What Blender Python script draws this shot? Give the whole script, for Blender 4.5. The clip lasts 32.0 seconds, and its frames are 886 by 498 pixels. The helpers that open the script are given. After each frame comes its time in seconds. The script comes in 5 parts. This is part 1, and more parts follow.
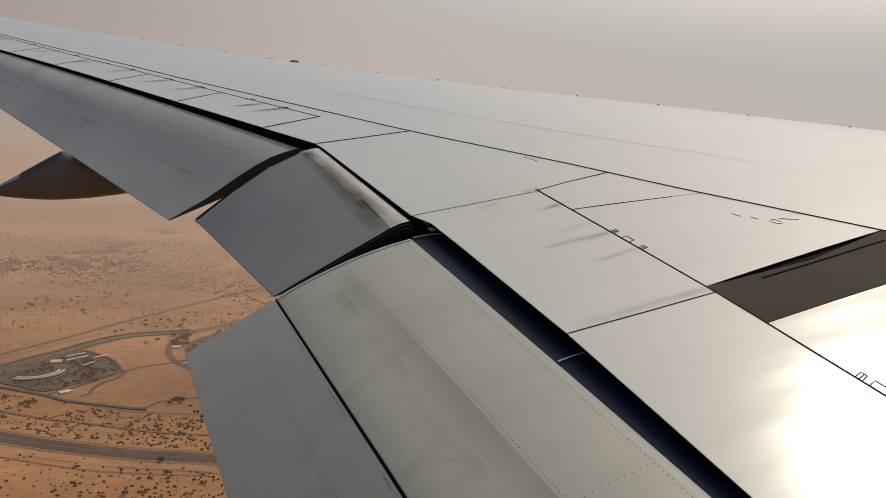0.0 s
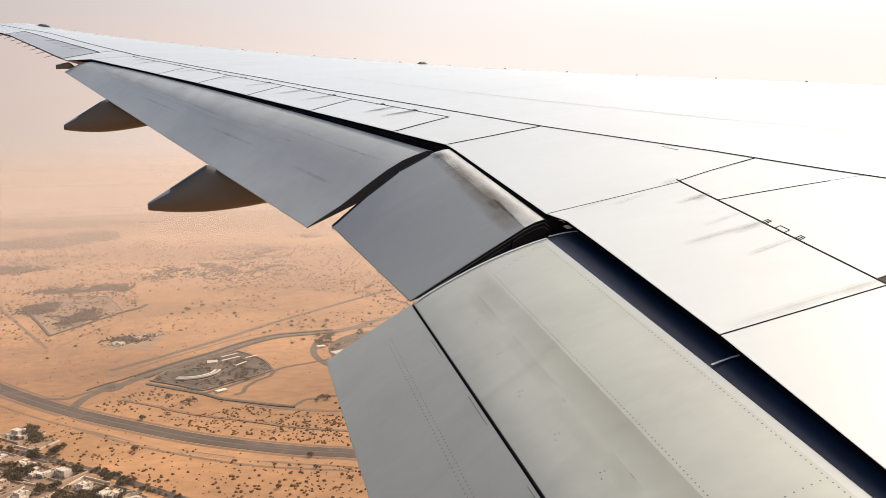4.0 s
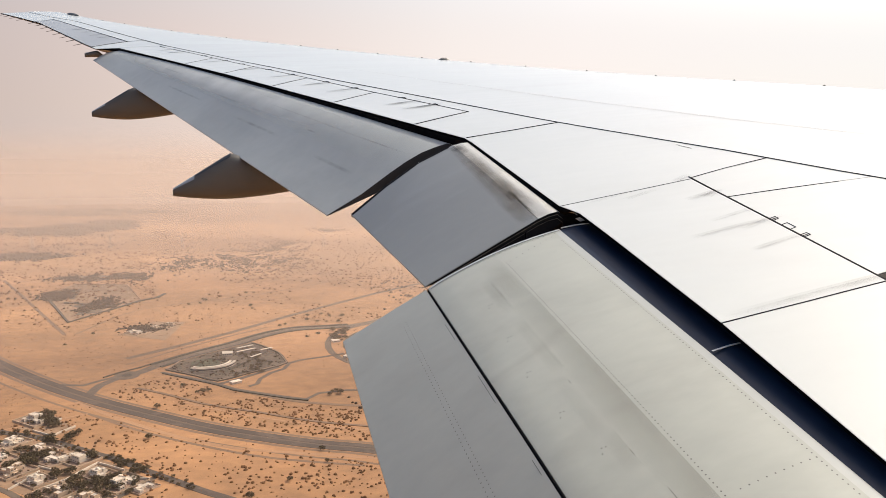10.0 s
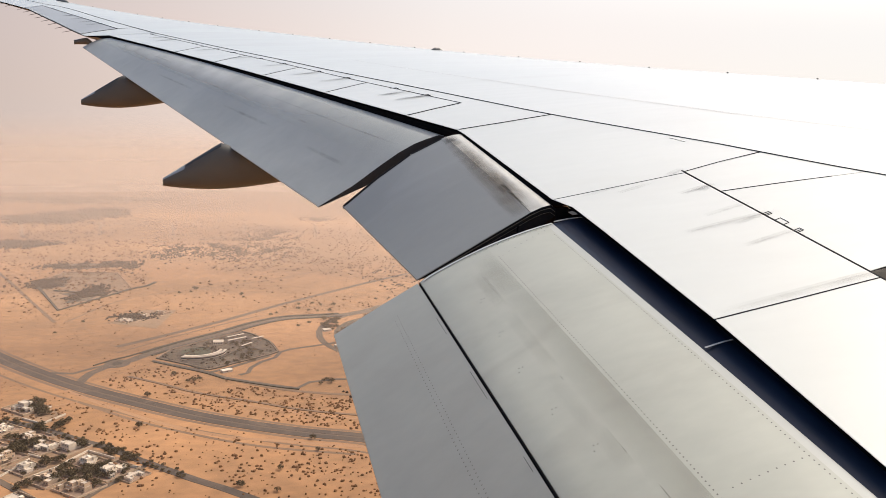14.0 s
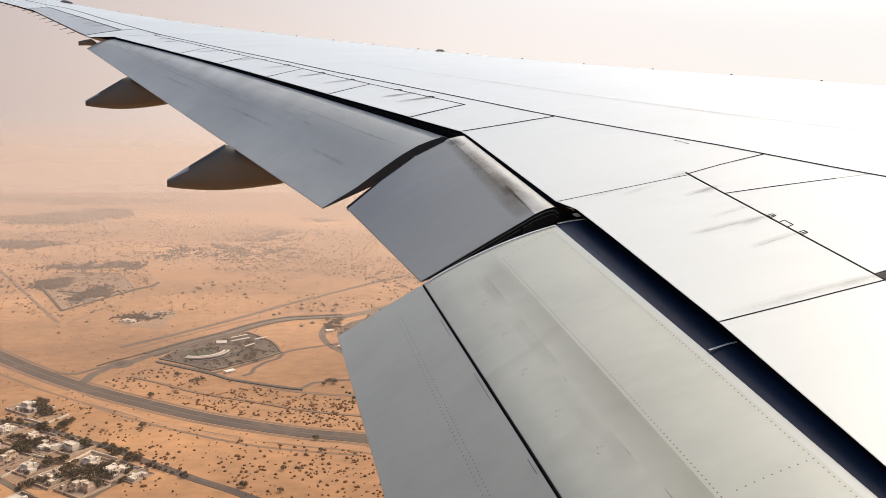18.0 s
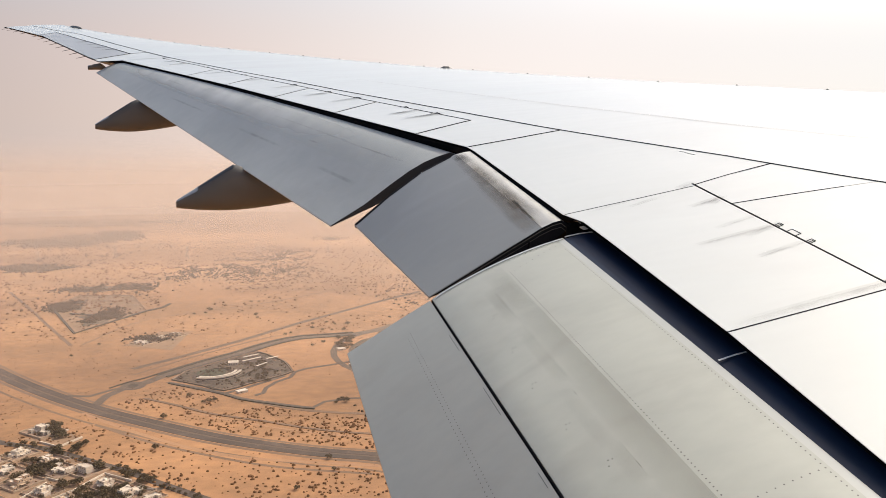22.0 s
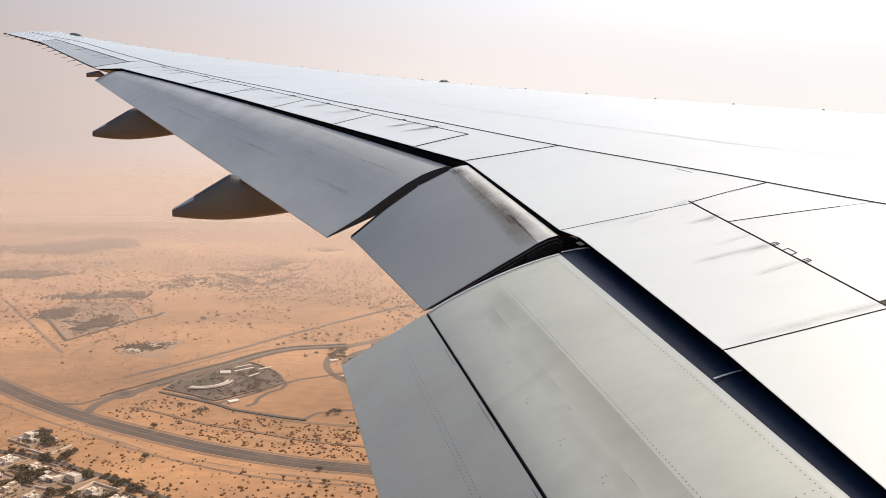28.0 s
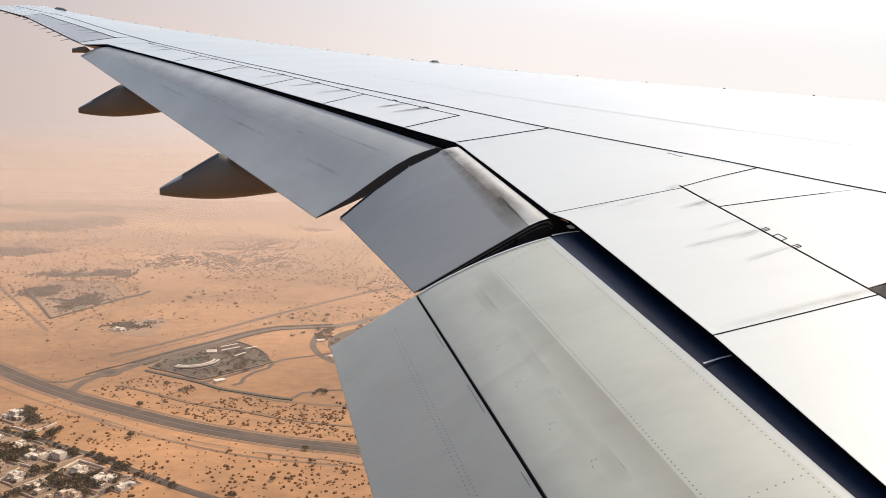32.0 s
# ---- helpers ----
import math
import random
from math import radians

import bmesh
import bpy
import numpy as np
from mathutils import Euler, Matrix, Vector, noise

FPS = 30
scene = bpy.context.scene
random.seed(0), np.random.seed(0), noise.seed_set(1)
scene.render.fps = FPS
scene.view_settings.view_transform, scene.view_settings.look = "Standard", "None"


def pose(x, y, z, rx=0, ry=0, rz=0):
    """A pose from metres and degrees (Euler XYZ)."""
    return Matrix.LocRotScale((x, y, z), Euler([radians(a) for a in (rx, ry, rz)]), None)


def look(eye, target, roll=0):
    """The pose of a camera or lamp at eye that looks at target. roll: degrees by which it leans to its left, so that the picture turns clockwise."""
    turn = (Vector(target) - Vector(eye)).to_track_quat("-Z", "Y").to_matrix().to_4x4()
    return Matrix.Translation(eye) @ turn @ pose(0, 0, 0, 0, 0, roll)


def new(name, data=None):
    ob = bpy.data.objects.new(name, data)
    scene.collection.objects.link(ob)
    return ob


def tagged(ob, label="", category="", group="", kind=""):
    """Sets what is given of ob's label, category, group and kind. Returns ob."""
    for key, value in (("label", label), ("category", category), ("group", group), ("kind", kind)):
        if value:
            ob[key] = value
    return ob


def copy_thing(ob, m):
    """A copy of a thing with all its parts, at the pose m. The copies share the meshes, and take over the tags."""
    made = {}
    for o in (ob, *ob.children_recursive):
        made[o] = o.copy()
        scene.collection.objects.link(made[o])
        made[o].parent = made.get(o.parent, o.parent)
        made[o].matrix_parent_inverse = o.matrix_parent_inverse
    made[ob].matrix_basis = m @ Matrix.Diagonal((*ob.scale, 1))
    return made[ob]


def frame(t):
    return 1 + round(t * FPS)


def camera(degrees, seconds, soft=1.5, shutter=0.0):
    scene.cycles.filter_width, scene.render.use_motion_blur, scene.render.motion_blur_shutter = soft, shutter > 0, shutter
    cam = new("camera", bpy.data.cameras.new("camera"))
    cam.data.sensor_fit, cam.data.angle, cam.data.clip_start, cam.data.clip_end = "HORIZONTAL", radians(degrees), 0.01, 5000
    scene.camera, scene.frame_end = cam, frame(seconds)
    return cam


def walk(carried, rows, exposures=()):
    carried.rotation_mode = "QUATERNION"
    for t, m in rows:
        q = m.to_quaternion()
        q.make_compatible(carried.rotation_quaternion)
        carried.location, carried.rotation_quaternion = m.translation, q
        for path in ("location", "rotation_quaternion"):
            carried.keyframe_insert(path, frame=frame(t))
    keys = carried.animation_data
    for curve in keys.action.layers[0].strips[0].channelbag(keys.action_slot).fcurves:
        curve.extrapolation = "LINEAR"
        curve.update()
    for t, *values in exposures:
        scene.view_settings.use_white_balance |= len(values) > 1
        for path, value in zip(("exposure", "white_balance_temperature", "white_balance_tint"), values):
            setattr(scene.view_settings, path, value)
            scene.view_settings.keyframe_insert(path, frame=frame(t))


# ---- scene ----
# The eye stays at a cabin window; the wing of the aircraft stands in front of it, the desert lies 450 m below.
# x: the way of flight, y: outboard, z: up.

# ---- camera ----
cam = camera(56.08, 32.0, soft=0.7)

# seconds, eye x y z, yaw (to the left of +y), pitch, roll
EYES = [
    (0, -0.012, -0.059, -0.020, -24.39, -7.67, 3.14),
    (0.5, 0.004, -0.045, -0.022, -23.26, -8.74, 2.08),
    (1, 0.002, -0.046, -0.004, -21.99, -9.66, 1.20),
    (1.5, 0.025, -0.020, 0.000, -20.45, -9.90, 0.45),
    (2, 0.021, 0.002, -0.005, -19.34, -9.74, 0.36),
    (2.5, 0.021, 0.029, -0.024, -18.19, -9.22, 0.29),
    (3, 0.050, 0.062, -0.003, -16.78, -8.80, -0.55),
    (3.5, 0.034, 0.092, -0.008, -15.87, -8.20, -0.58),
    (5.5, 0.018, 0.019, -0.007, -13.66, -8.57, 0.32),
    (6, -0.000, 0.000, -0.000, -13.58, -8.92, 0.30),
    (6.5, -0.010, -0.028, -0.011, -13.58, -9.05, 0.39),
    (7, -0.023, -0.068, -0.014, -13.66, -9.09, 0.49),
    (7.5, -0.030, -0.059, -0.012, -13.75, -9.07, 0.75),
    (8, -0.020, -0.080, -0.011, -13.82, -8.93, 0.96),
    (8.5, 0.006, -0.075, -0.040, -13.79, -8.65, 1.12),
    (9, 0.001, -0.104, -0.038, -13.80, -8.55, 1.10),
    (9.5, -0.024, -0.134, -0.054, -14.05, -8.39, 1.24),
    (10, -0.016, -0.118, -0.048, -13.97, -8.35, 1.13),
    (10.5, -0.004, -0.131, -0.031, -13.94, -8.53, 0.90),
    (11, -0.017, -0.121, -0.041, -14.18, -8.69, 1.13),
    (11.5, 0.001, -0.105, -0.032, -14.19, -8.83, 1.12),
    (12, 0.017, -0.094, -0.019, -14.14, -8.81, 1.00),
    (12.5, -0.012, -0.098, -0.032, -14.47, -8.78, 1.17),
    (13, 0.004, -0.080, -0.028, -14.49, -8.84, 1.22),
    (13.5, 0.007, -0.079, -0.024, -14.48, -8.97, 1.24),
    (14, -0.009, -0.077, -0.028, -14.57, -9.05, 1.52),
    (14.5, -0.005, -0.078, -0.033, -14.37, -9.04, 1.57),
    (16.5, -0.008, -0.049, -0.029, -13.97, -9.09, 2.01),
    (17, 0.006, -0.043, -0.016, -14.02, -9.07, 1.77),
    (17.5, -0.011, -0.056, -0.024, -14.29, -9.00, 1.72),
    (18, -0.015, -0.080, -0.023, -14.35, -8.98, 1.57),
    (18.5, -0.048, -0.134, -0.019, -14.59, -8.98, 1.60),
    (19, -0.032, -0.091, -0.020, -14.56, -8.98, 1.33),
    (19.5, -0.014, -0.079, -0.001, -14.44, -8.84, 0.89),
    (20, -0.013, -0.060, -0.010, -14.43, -8.60, 0.61),
    (20.5, -0.007, -0.040, -0.013, -14.28, -8.35, 0.49),
    (21, -0.017, -0.037, -0.026, -14.18, -8.13, 0.54),
    (21.5, -0.008, -0.047, -0.018, -13.97, -8.06, 0.55),
    (22, -0.004, -0.099, -0.026, -13.65, -7.88, 0.43),
    (22.5, -0.028, -0.105, -0.010, -13.65, -7.86, 0.65),
    (23, -0.043, -0.123, -0.025, -13.60, -7.65, 0.61),
    (23.5, -0.023, -0.101, -0.021, -13.50, -7.60, 0.72),
    (24, -0.018, -0.100, -0.025, -13.43, -7.50, 0.76),
    (24.5, -0.016, -0.095, -0.031, -13.36, -7.42, 0.87),
    (26.5, -0.022, -0.109, -0.023, -13.44, -7.12, 1.16),
    (27, -0.019, -0.115, -0.020, -13.53, -7.07, 1.17),
    (27.5, -0.022, -0.102, -0.025, -13.86, -7.04, 1.36),
    (28, -0.013, -0.092, -0.026, -13.99, -6.97, 1.44),
    (28.5, -0.034, -0.107, -0.028, -14.30, -6.97, 1.78),
    (29, -0.023, -0.114, -0.020, -14.40, -7.08, 1.96),
    (29.5, -0.025, -0.096, -0.039, -14.63, -7.07, 2.31),
    (30, -0.037, -0.107, -0.037, -14.75, -7.29, 2.29),
    (30.5, -0.035, -0.092, -0.029, -14.84, -7.56, 2.24),
    (31, -0.022, -0.063, -0.016, -14.85, -7.85, 2.16),
    (31.5, -0.024, -0.056, -0.010, -14.93, -8.12, 2.15),
    (32, -0.026, -0.063, -0.024, -14.89, -8.23, 2.14),
]


def eye_pose(x, y, z, yaw, pitch, roll):
    a, b = radians(yaw), radians(pitch)
    ahead = Vector((-math.sin(a) * math.cos(b), math.cos(a) * math.cos(b), math.sin(b)))
    return look((x, y, z), Vector((x, y, z)) + ahead, roll)


walk(cam, [(row[0], eye_pose(*row[1:])) for row in EYES],
     exposures=[(0.0, -1.0, 6800, 10), (1.0, -0.42, 6900, 10), (2.0, -0.05, 6950, 10), (3.0, 0.05, 6800, 10), (4.5, 0.03, 6600, 10), (6.0, 0.0, 6500, 10), (24.0, 0.0, 6480, 10), (28.0, 0.0, 6400, 10), (32.0, 0.0, 6380, 10)])

# ---- light ----
SUN_WAY = Vector((0.60, 0.355, 0.72)).normalized()
elevation = math.asin(SUN_WAY.z)
azimuth = math.atan2(SUN_WAY.x, SUN_WAY.y)

world = bpy.data.worlds.new("hazy_sky")
scene.world = world
world.use_nodes = True
wn = world.node_tree.nodes
wl = world.node_tree.links
sky = wn.new("ShaderNodeTexSky")
sky.sky_type = "NISHITA"
sky.sun_disc = False
sky.sun_elevation, sky.sun_rotation = elevation, azimuth
sky.air_density, sky.dust_density, sky.ozone_density = 1.0, 5.0, 1.0
warm = wn.new("ShaderNodeMix")
warm.data_type, warm.blend_type = "RGBA", "MULTIPLY"
warm.inputs[0].default_value = 1.0
warm.inputs[7].default_value = (0.99, 0.978, 0.978, 1.0)
wl.new(sky.outputs[0], warm.inputs[6])
wl.new(warm.outputs[2], wn["Background"].inputs[0])
wn["Background"].inputs[1].default_value = 0.19

sun = new("sun", bpy.data.lights.new("sun", "SUN"))
sun.data.energy, sun.data.angle, sun.data.color = 3.0, radians(2.0), (1.0, 0.945, 0.805)
sun.matrix_world = look(SUN_WAY * 50, (0, 0, 0))


# ---- materials ----
def shade(name, colour, rough=0.5, metal=0.0, spread=0.08, size=1.0, stretch=(1, 1, 1), fine=12.0, bump=0.0, stain=None, stain_amount=0.0, by_object=0.0, coat=0.0, spec=0.5, rough_spread=0.15, wave=0.0):
    """A surface with two scales of tone, optional stains of another colour, fine relief and a tone by object."""
    m = bpy.data.materials.new(name)
    m.use_nodes = True
    n, l = m.node_tree.nodes, m.node_tree.links
    b = n["Principled BSDF"]
    b.inputs["Roughness"].default_value, b.inputs["Metallic"].default_value = rough, metal
    b.inputs["Coat Weight"].default_value = coat
    b.inputs["Specular IOR Level"].default_value = spec
    b.inputs["Coat Roughness"].default_value = 0.12
    geo, mapping = n.new("ShaderNodeNewGeometry"), n.new("ShaderNodeMapping")
    mapping.inputs["Scale"].default_value = stretch
    l.new(geo.outputs["Position"], mapping.inputs["Vector"])
    total = None
    for scale, part_of in ((size, 1.0), (size * fine, 0.5)):
        t = n.new("ShaderNodeTexNoise")
        t.inputs["Scale"].default_value, t.inputs["Detail"].default_value = scale, 5.0
        l.new(mapping.outputs[0], t.inputs["Vector"])
        r = n.new("ShaderNodeMapRange")
        r.inputs[1].default_value, r.inputs[2].default_value = 0.3, 0.7
        r.inputs[3].default_value, r.inputs[4].default_value = 1 - spread * part_of, 1 + spread * part_of
        l.new(t.outputs["Fac"], r.inputs[0])
        if total is None:
            total, first = r.outputs[0], t
        else:
            k = n.new("ShaderNodeMath")
            k.operation = "MULTIPLY"
            l.new(total, k.inputs[0])
            l.new(r.outputs[0], k.inputs[1])
            total = k.outputs[0]
            second = t
    if by_object:
        info, r = n.new("ShaderNodeObjectInfo"), n.new("ShaderNodeMapRange")
        r.inputs[3].default_value, r.inputs[4].default_value = 1 - by_object, 1 + by_object
        l.new(info.outputs["Random"], r.inputs[0])
        k = n.new("ShaderNodeMath")
        k.operation = "MULTIPLY"
        l.new(total, k.inputs[0])
        l.new(r.outputs[0], k.inputs[1])
        total = k.outputs[0]
    tone = n.new("ShaderNodeVectorMath")
    tone.operation = "SCALE"
    tone.inputs[0].default_value = colour
    l.new(total, tone.inputs["Scale"])
    out = tone.outputs[0]
    if stain:
        t = n.new("ShaderNodeTexNoise")
        t.inputs["Scale"].default_value, t.inputs["Detail"].default_value = size * 2.3, 6.0
        t.inputs["Distortion"].default_value = 0.6
        l.new(mapping.outputs[0], t.inputs["Vector"])
        r = n.new("ShaderNodeMapRange")
        r.inputs[1].default_value, r.inputs[2].default_value = 0.52, 0.75
        r.inputs[3].default_value, r.inputs[4].default_value = 0.0, stain_amount
        l.new(t.outputs["Fac"], r.inputs[0])
        mix = n.new("ShaderNodeMix")
        mix.data_type = "RGBA"
        l.new(r.outputs[0], mix.inputs[0])
        l.new(out, mix.inputs[6])
        mix.inputs[7].default_value = (*stain, 1)
        out = mix.outputs[2]
    l.new(out, b.inputs["Base Color"])
    rr = n.new("ShaderNodeMapRange")
    rr.inputs[3].default_value, rr.inputs[4].default_value = rough * (1 - rough_spread), min(1, rough * (1 + rough_spread))
    l.new(second.outputs["Fac"], rr.inputs[0])
    l.new(rr.outputs[0], b.inputs["Roughness"])
    if wave:
        # long shallow waves of a riveted skin, drawn out along the chord
        wm, wt, bp = n.new("ShaderNodeMapping"), n.new("ShaderNodeTexNoise"), n.new("ShaderNodeBump")
        wm.inputs["Scale"].default_value = (0.30, 1.7, 1.0)
        wt.inputs["Scale"].default_value, wt.inputs["Detail"].default_value = 1.3, 2.0
        l.new(geo.outputs["Position"], wm.inputs["Vector"])
        l.new(wm.outputs[0], wt.inputs["Vector"])
        bp.inputs["Strength"].default_value, bp.inputs["Distance"].default_value = 1.0, wave
        l.new(wt.outputs["Fac"], bp.inputs["Height"])
        l.new(bp.outputs[0], b.inputs["Normal"])
    if bump:
        bp = n.new("ShaderNodeBump")
        bp.inputs["Strength"].default_value, bp.inputs["Distance"].default_value = 0.5, bump
        l.new(second.outputs["Fac"], bp.inputs["Height"])
        l.new(bp.outputs[0], b.inputs["Normal"])
    return m


def haze(name, colour, low, high, strength, fade):
    """A see-through sheet painted as thin dusty air: densest near the ground and gone at the height high."""
    m = bpy.data.materials.new(name)
    m.use_nodes = True
    n, l = m.node_tree.nodes, m.node_tree.links
    n.remove(n["Principled BSDF"])
    geo, split = n.new("ShaderNodeNewGeometry"), n.new("ShaderNodeSeparateXYZ")
    l.new(geo.outputs["Position"], split.inputs[0])
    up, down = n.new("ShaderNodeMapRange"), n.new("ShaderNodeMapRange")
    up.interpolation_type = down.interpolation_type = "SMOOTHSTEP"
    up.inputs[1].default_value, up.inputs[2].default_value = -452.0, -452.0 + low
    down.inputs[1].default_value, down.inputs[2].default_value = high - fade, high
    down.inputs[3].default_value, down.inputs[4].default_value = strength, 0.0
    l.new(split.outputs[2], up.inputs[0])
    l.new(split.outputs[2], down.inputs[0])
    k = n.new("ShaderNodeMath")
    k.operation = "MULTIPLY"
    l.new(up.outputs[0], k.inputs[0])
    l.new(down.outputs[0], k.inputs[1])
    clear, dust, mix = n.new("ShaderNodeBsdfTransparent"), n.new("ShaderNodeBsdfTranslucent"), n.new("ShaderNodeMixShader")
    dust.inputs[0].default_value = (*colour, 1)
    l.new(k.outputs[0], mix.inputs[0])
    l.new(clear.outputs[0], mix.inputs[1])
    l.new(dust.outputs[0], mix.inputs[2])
    l.new(mix.outputs[0], n["Material Output"].inputs[0])
    return m


def sky_haze(name, low_colour, stops, high, fade):
    """A glowing sheet painted as the bright dusty sky above the horizon: pinkish away from the sun, paler towards it,
    orange where it meets the ground, with faint far woods low down.
    """
    m = bpy.data.materials.new(name)
    m.use_nodes = True
    n, l = m.node_tree.nodes, m.node_tree.links
    n.remove(n["Principled BSDF"])
    geo, split = n.new("ShaderNodeNewGeometry"), n.new("ShaderNodeSeparateXYZ")
    l.new(geo.outputs["Position"], split.inputs[0])
    side, ramp, rise, blend = n.new("ShaderNodeMapRange"), n.new("ShaderNodeValToRGB"), n.new("ShaderNodeMapRange"), n.new("ShaderNodeMix")
    side.inputs[1].default_value, side.inputs[2].default_value = -5000.0, 5000.0
    l.new(split.outputs[0], side.inputs[0])
    l.new(side.outputs[0], ramp.inputs[0])
    while len(ramp.color_ramp.elements) < len(stops):
        ramp.color_ramp.elements.new(0.5)
    for e, (x, c) in zip(ramp.color_ramp.elements, stops):
        e.position, e.color = (x + 5000.0) / 10000.0, (*c, 1)
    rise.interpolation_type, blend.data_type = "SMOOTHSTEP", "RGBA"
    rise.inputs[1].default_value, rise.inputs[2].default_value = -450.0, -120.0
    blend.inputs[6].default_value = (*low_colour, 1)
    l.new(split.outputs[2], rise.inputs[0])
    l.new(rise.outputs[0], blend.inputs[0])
    cool, height = n.new("ShaderNodeMix"), n.new("ShaderNodeMapRange")
    cool.data_type, cool.blend_type = "RGBA", "MULTIPLY"
    height.inputs[1].default_value, height.inputs[2].default_value = 100.0, 900.0
    l.new(split.outputs[2], height.inputs[0])
    l.new(height.outputs[0], cool.inputs[0])
    l.new(ramp.outputs[0], cool.inputs[6])
    cool.inputs[7].default_value = (0.95, 1.01, 1.12, 1)
    l.new(cool.outputs[2], blend.inputs[7])
    stretch, patchy, cut, low, mask, far = n.new("ShaderNodeMapping"), n.new("ShaderNodeTexNoise"), n.new("ShaderNodeMapRange"), n.new("ShaderNodeMapRange"), n.new("ShaderNodeMath"), n.new("ShaderNodeMix")
    stretch.inputs[3].default_value = (0.0035, 0.0035, 0.045)
    l.new(geo.outputs["Position"], stretch.inputs[0])
    l.new(stretch.outputs[0], patchy.inputs[0])
    patchy.inputs["Scale"].default_value, patchy.inputs["Detail"].default_value = 1.0, 5.0
    cut.inputs[1].default_value, cut.inputs[2].default_value = 0.52, 0.68
    low.interpolation_type = "SMOOTHSTEP"
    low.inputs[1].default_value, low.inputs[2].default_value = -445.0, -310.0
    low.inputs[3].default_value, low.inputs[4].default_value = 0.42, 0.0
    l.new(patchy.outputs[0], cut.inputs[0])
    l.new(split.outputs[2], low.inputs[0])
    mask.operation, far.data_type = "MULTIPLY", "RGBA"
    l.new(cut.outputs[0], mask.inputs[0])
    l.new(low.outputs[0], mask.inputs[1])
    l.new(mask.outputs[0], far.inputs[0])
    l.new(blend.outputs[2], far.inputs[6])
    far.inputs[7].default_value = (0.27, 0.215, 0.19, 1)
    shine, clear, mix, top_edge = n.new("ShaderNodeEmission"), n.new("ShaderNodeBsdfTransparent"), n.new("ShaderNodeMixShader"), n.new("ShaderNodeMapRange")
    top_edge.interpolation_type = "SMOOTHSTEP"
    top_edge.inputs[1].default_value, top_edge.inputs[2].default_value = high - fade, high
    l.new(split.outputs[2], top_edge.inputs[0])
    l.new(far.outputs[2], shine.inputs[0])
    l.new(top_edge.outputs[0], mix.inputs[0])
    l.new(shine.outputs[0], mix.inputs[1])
    l.new(clear.outputs[0], mix.inputs[2])
    l.new(mix.outputs[0], n["Material Output"].inputs[0])
    m.cycles.emission_sampling = "NONE"
    return m


def film(name, colour, amount, size, least=0.1):
    """A thin uneven film of dirt that thins out towards its edges."""
    m = bpy.data.materials.new(name)
    m.use_nodes = True
    n, l = m.node_tree.nodes, m.node_tree.links
    b = n["Principled BSDF"]
    b.inputs["Base Color"].default_value, b.inputs["Roughness"].default_value = (*colour, 1), 0.6
    tc, sep, nz = n.new("ShaderNodeTexCoord"), n.new("ShaderNodeSeparateXYZ"), n.new("ShaderNodeTexNoise")
    l.new(tc.outputs["UV"], sep.inputs[0])
    nz.inputs["Scale"].default_value, nz.inputs["Detail"].default_value = size, 6.0
    geo = n.new("ShaderNodeNewGeometry")
    l.new(geo.outputs["Position"], nz.inputs["Vector"])
    total = None
    for axis in (0, 1):
        up = n.new("ShaderNodeMath")
        up.operation = "SUBTRACT"
        up.inputs[0].default_value = 1.0
        l.new(sep.outputs[axis], up.inputs[1])
        k = n.new("ShaderNodeMath")
        k.operation = "MULTIPLY"
        l.new(sep.outputs[axis], k.inputs[0])
        l.new(up.outputs[0], k.inputs[1])
        if total is None:
            total = k
        else:
            j = n.new("ShaderNodeMath")
            j.operation = "MULTIPLY"
            l.new(total.outputs[0], j.inputs[0])
            l.new(k.outputs[0], j.inputs[1])
            total = j
    r = n.new("ShaderNodeMapRange")
    r.inputs[1].default_value, r.inputs[2].default_value = 0.0, 0.06
    l.new(total.outputs[0], r.inputs[0])
    g = n.new("ShaderNodeMapRange")
    g.inputs[1].default_value, g.inputs[2].default_value = 0.35, 0.65
    g.inputs[3].default_value, g.inputs[4].default_value = least * amount, amount
    l.new(nz.outputs["Fac"], g.inputs[0])
    a = n.new("ShaderNodeMath")
    a.operation = "MULTIPLY"
    l.new(r.outputs[0], a.inputs[0])
    l.new(g.outputs[0], a.inputs[1])
    l.new(a.outputs[0], b.inputs["Alpha"])
    return m


SKIN = shade("wing_paint", (0.535, 0.555, 0.53), 0.24, 0, 0.018, 0.7, (0.35, 1.2, 1), 14, 0, (0.46, 0.45, 0.42), 0.14, 0.02, spec=0.16, rough_spread=0.02, wave=0.010)
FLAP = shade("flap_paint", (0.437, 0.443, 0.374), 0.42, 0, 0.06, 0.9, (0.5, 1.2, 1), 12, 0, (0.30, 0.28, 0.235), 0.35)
OUTFLAP = shade("outboard_flap_grey", (0.385, 0.395, 0.365), 0.42, 0, 0.09, 0.9, (0.6, 0.8, 1), 9, 0, (0.29, 0.29, 0.27), 0.3, spec=0.4)
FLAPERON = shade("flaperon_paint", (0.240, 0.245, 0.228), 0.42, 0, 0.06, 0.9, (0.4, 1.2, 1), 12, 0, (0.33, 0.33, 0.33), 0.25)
BAND = shade("worn_lit_nose_paint", (0.50, 0.49, 0.445), 0.45, 0.0, 0.10, 1.6, (1.5, 0.7, 1), 10, 0, (0.27, 0.24, 0.19), 0.55)
FILM = film("dirt_film", (0.25, 0.20, 0.14), 0.17, 2.5)
STREAK = film("dark_streak_film", (0.05, 0.05, 0.05), 0.55, 4.0, 0.4)
LIT_WEAR = film("pale_lit_wear_film", (0.62, 0.63, 0.60), 0.85, 1.5, 0.75)
SMUDGE = film("brown_smudge_film", (0.26, 0.225, 0.175), 0.36, 3.5, 0.55)
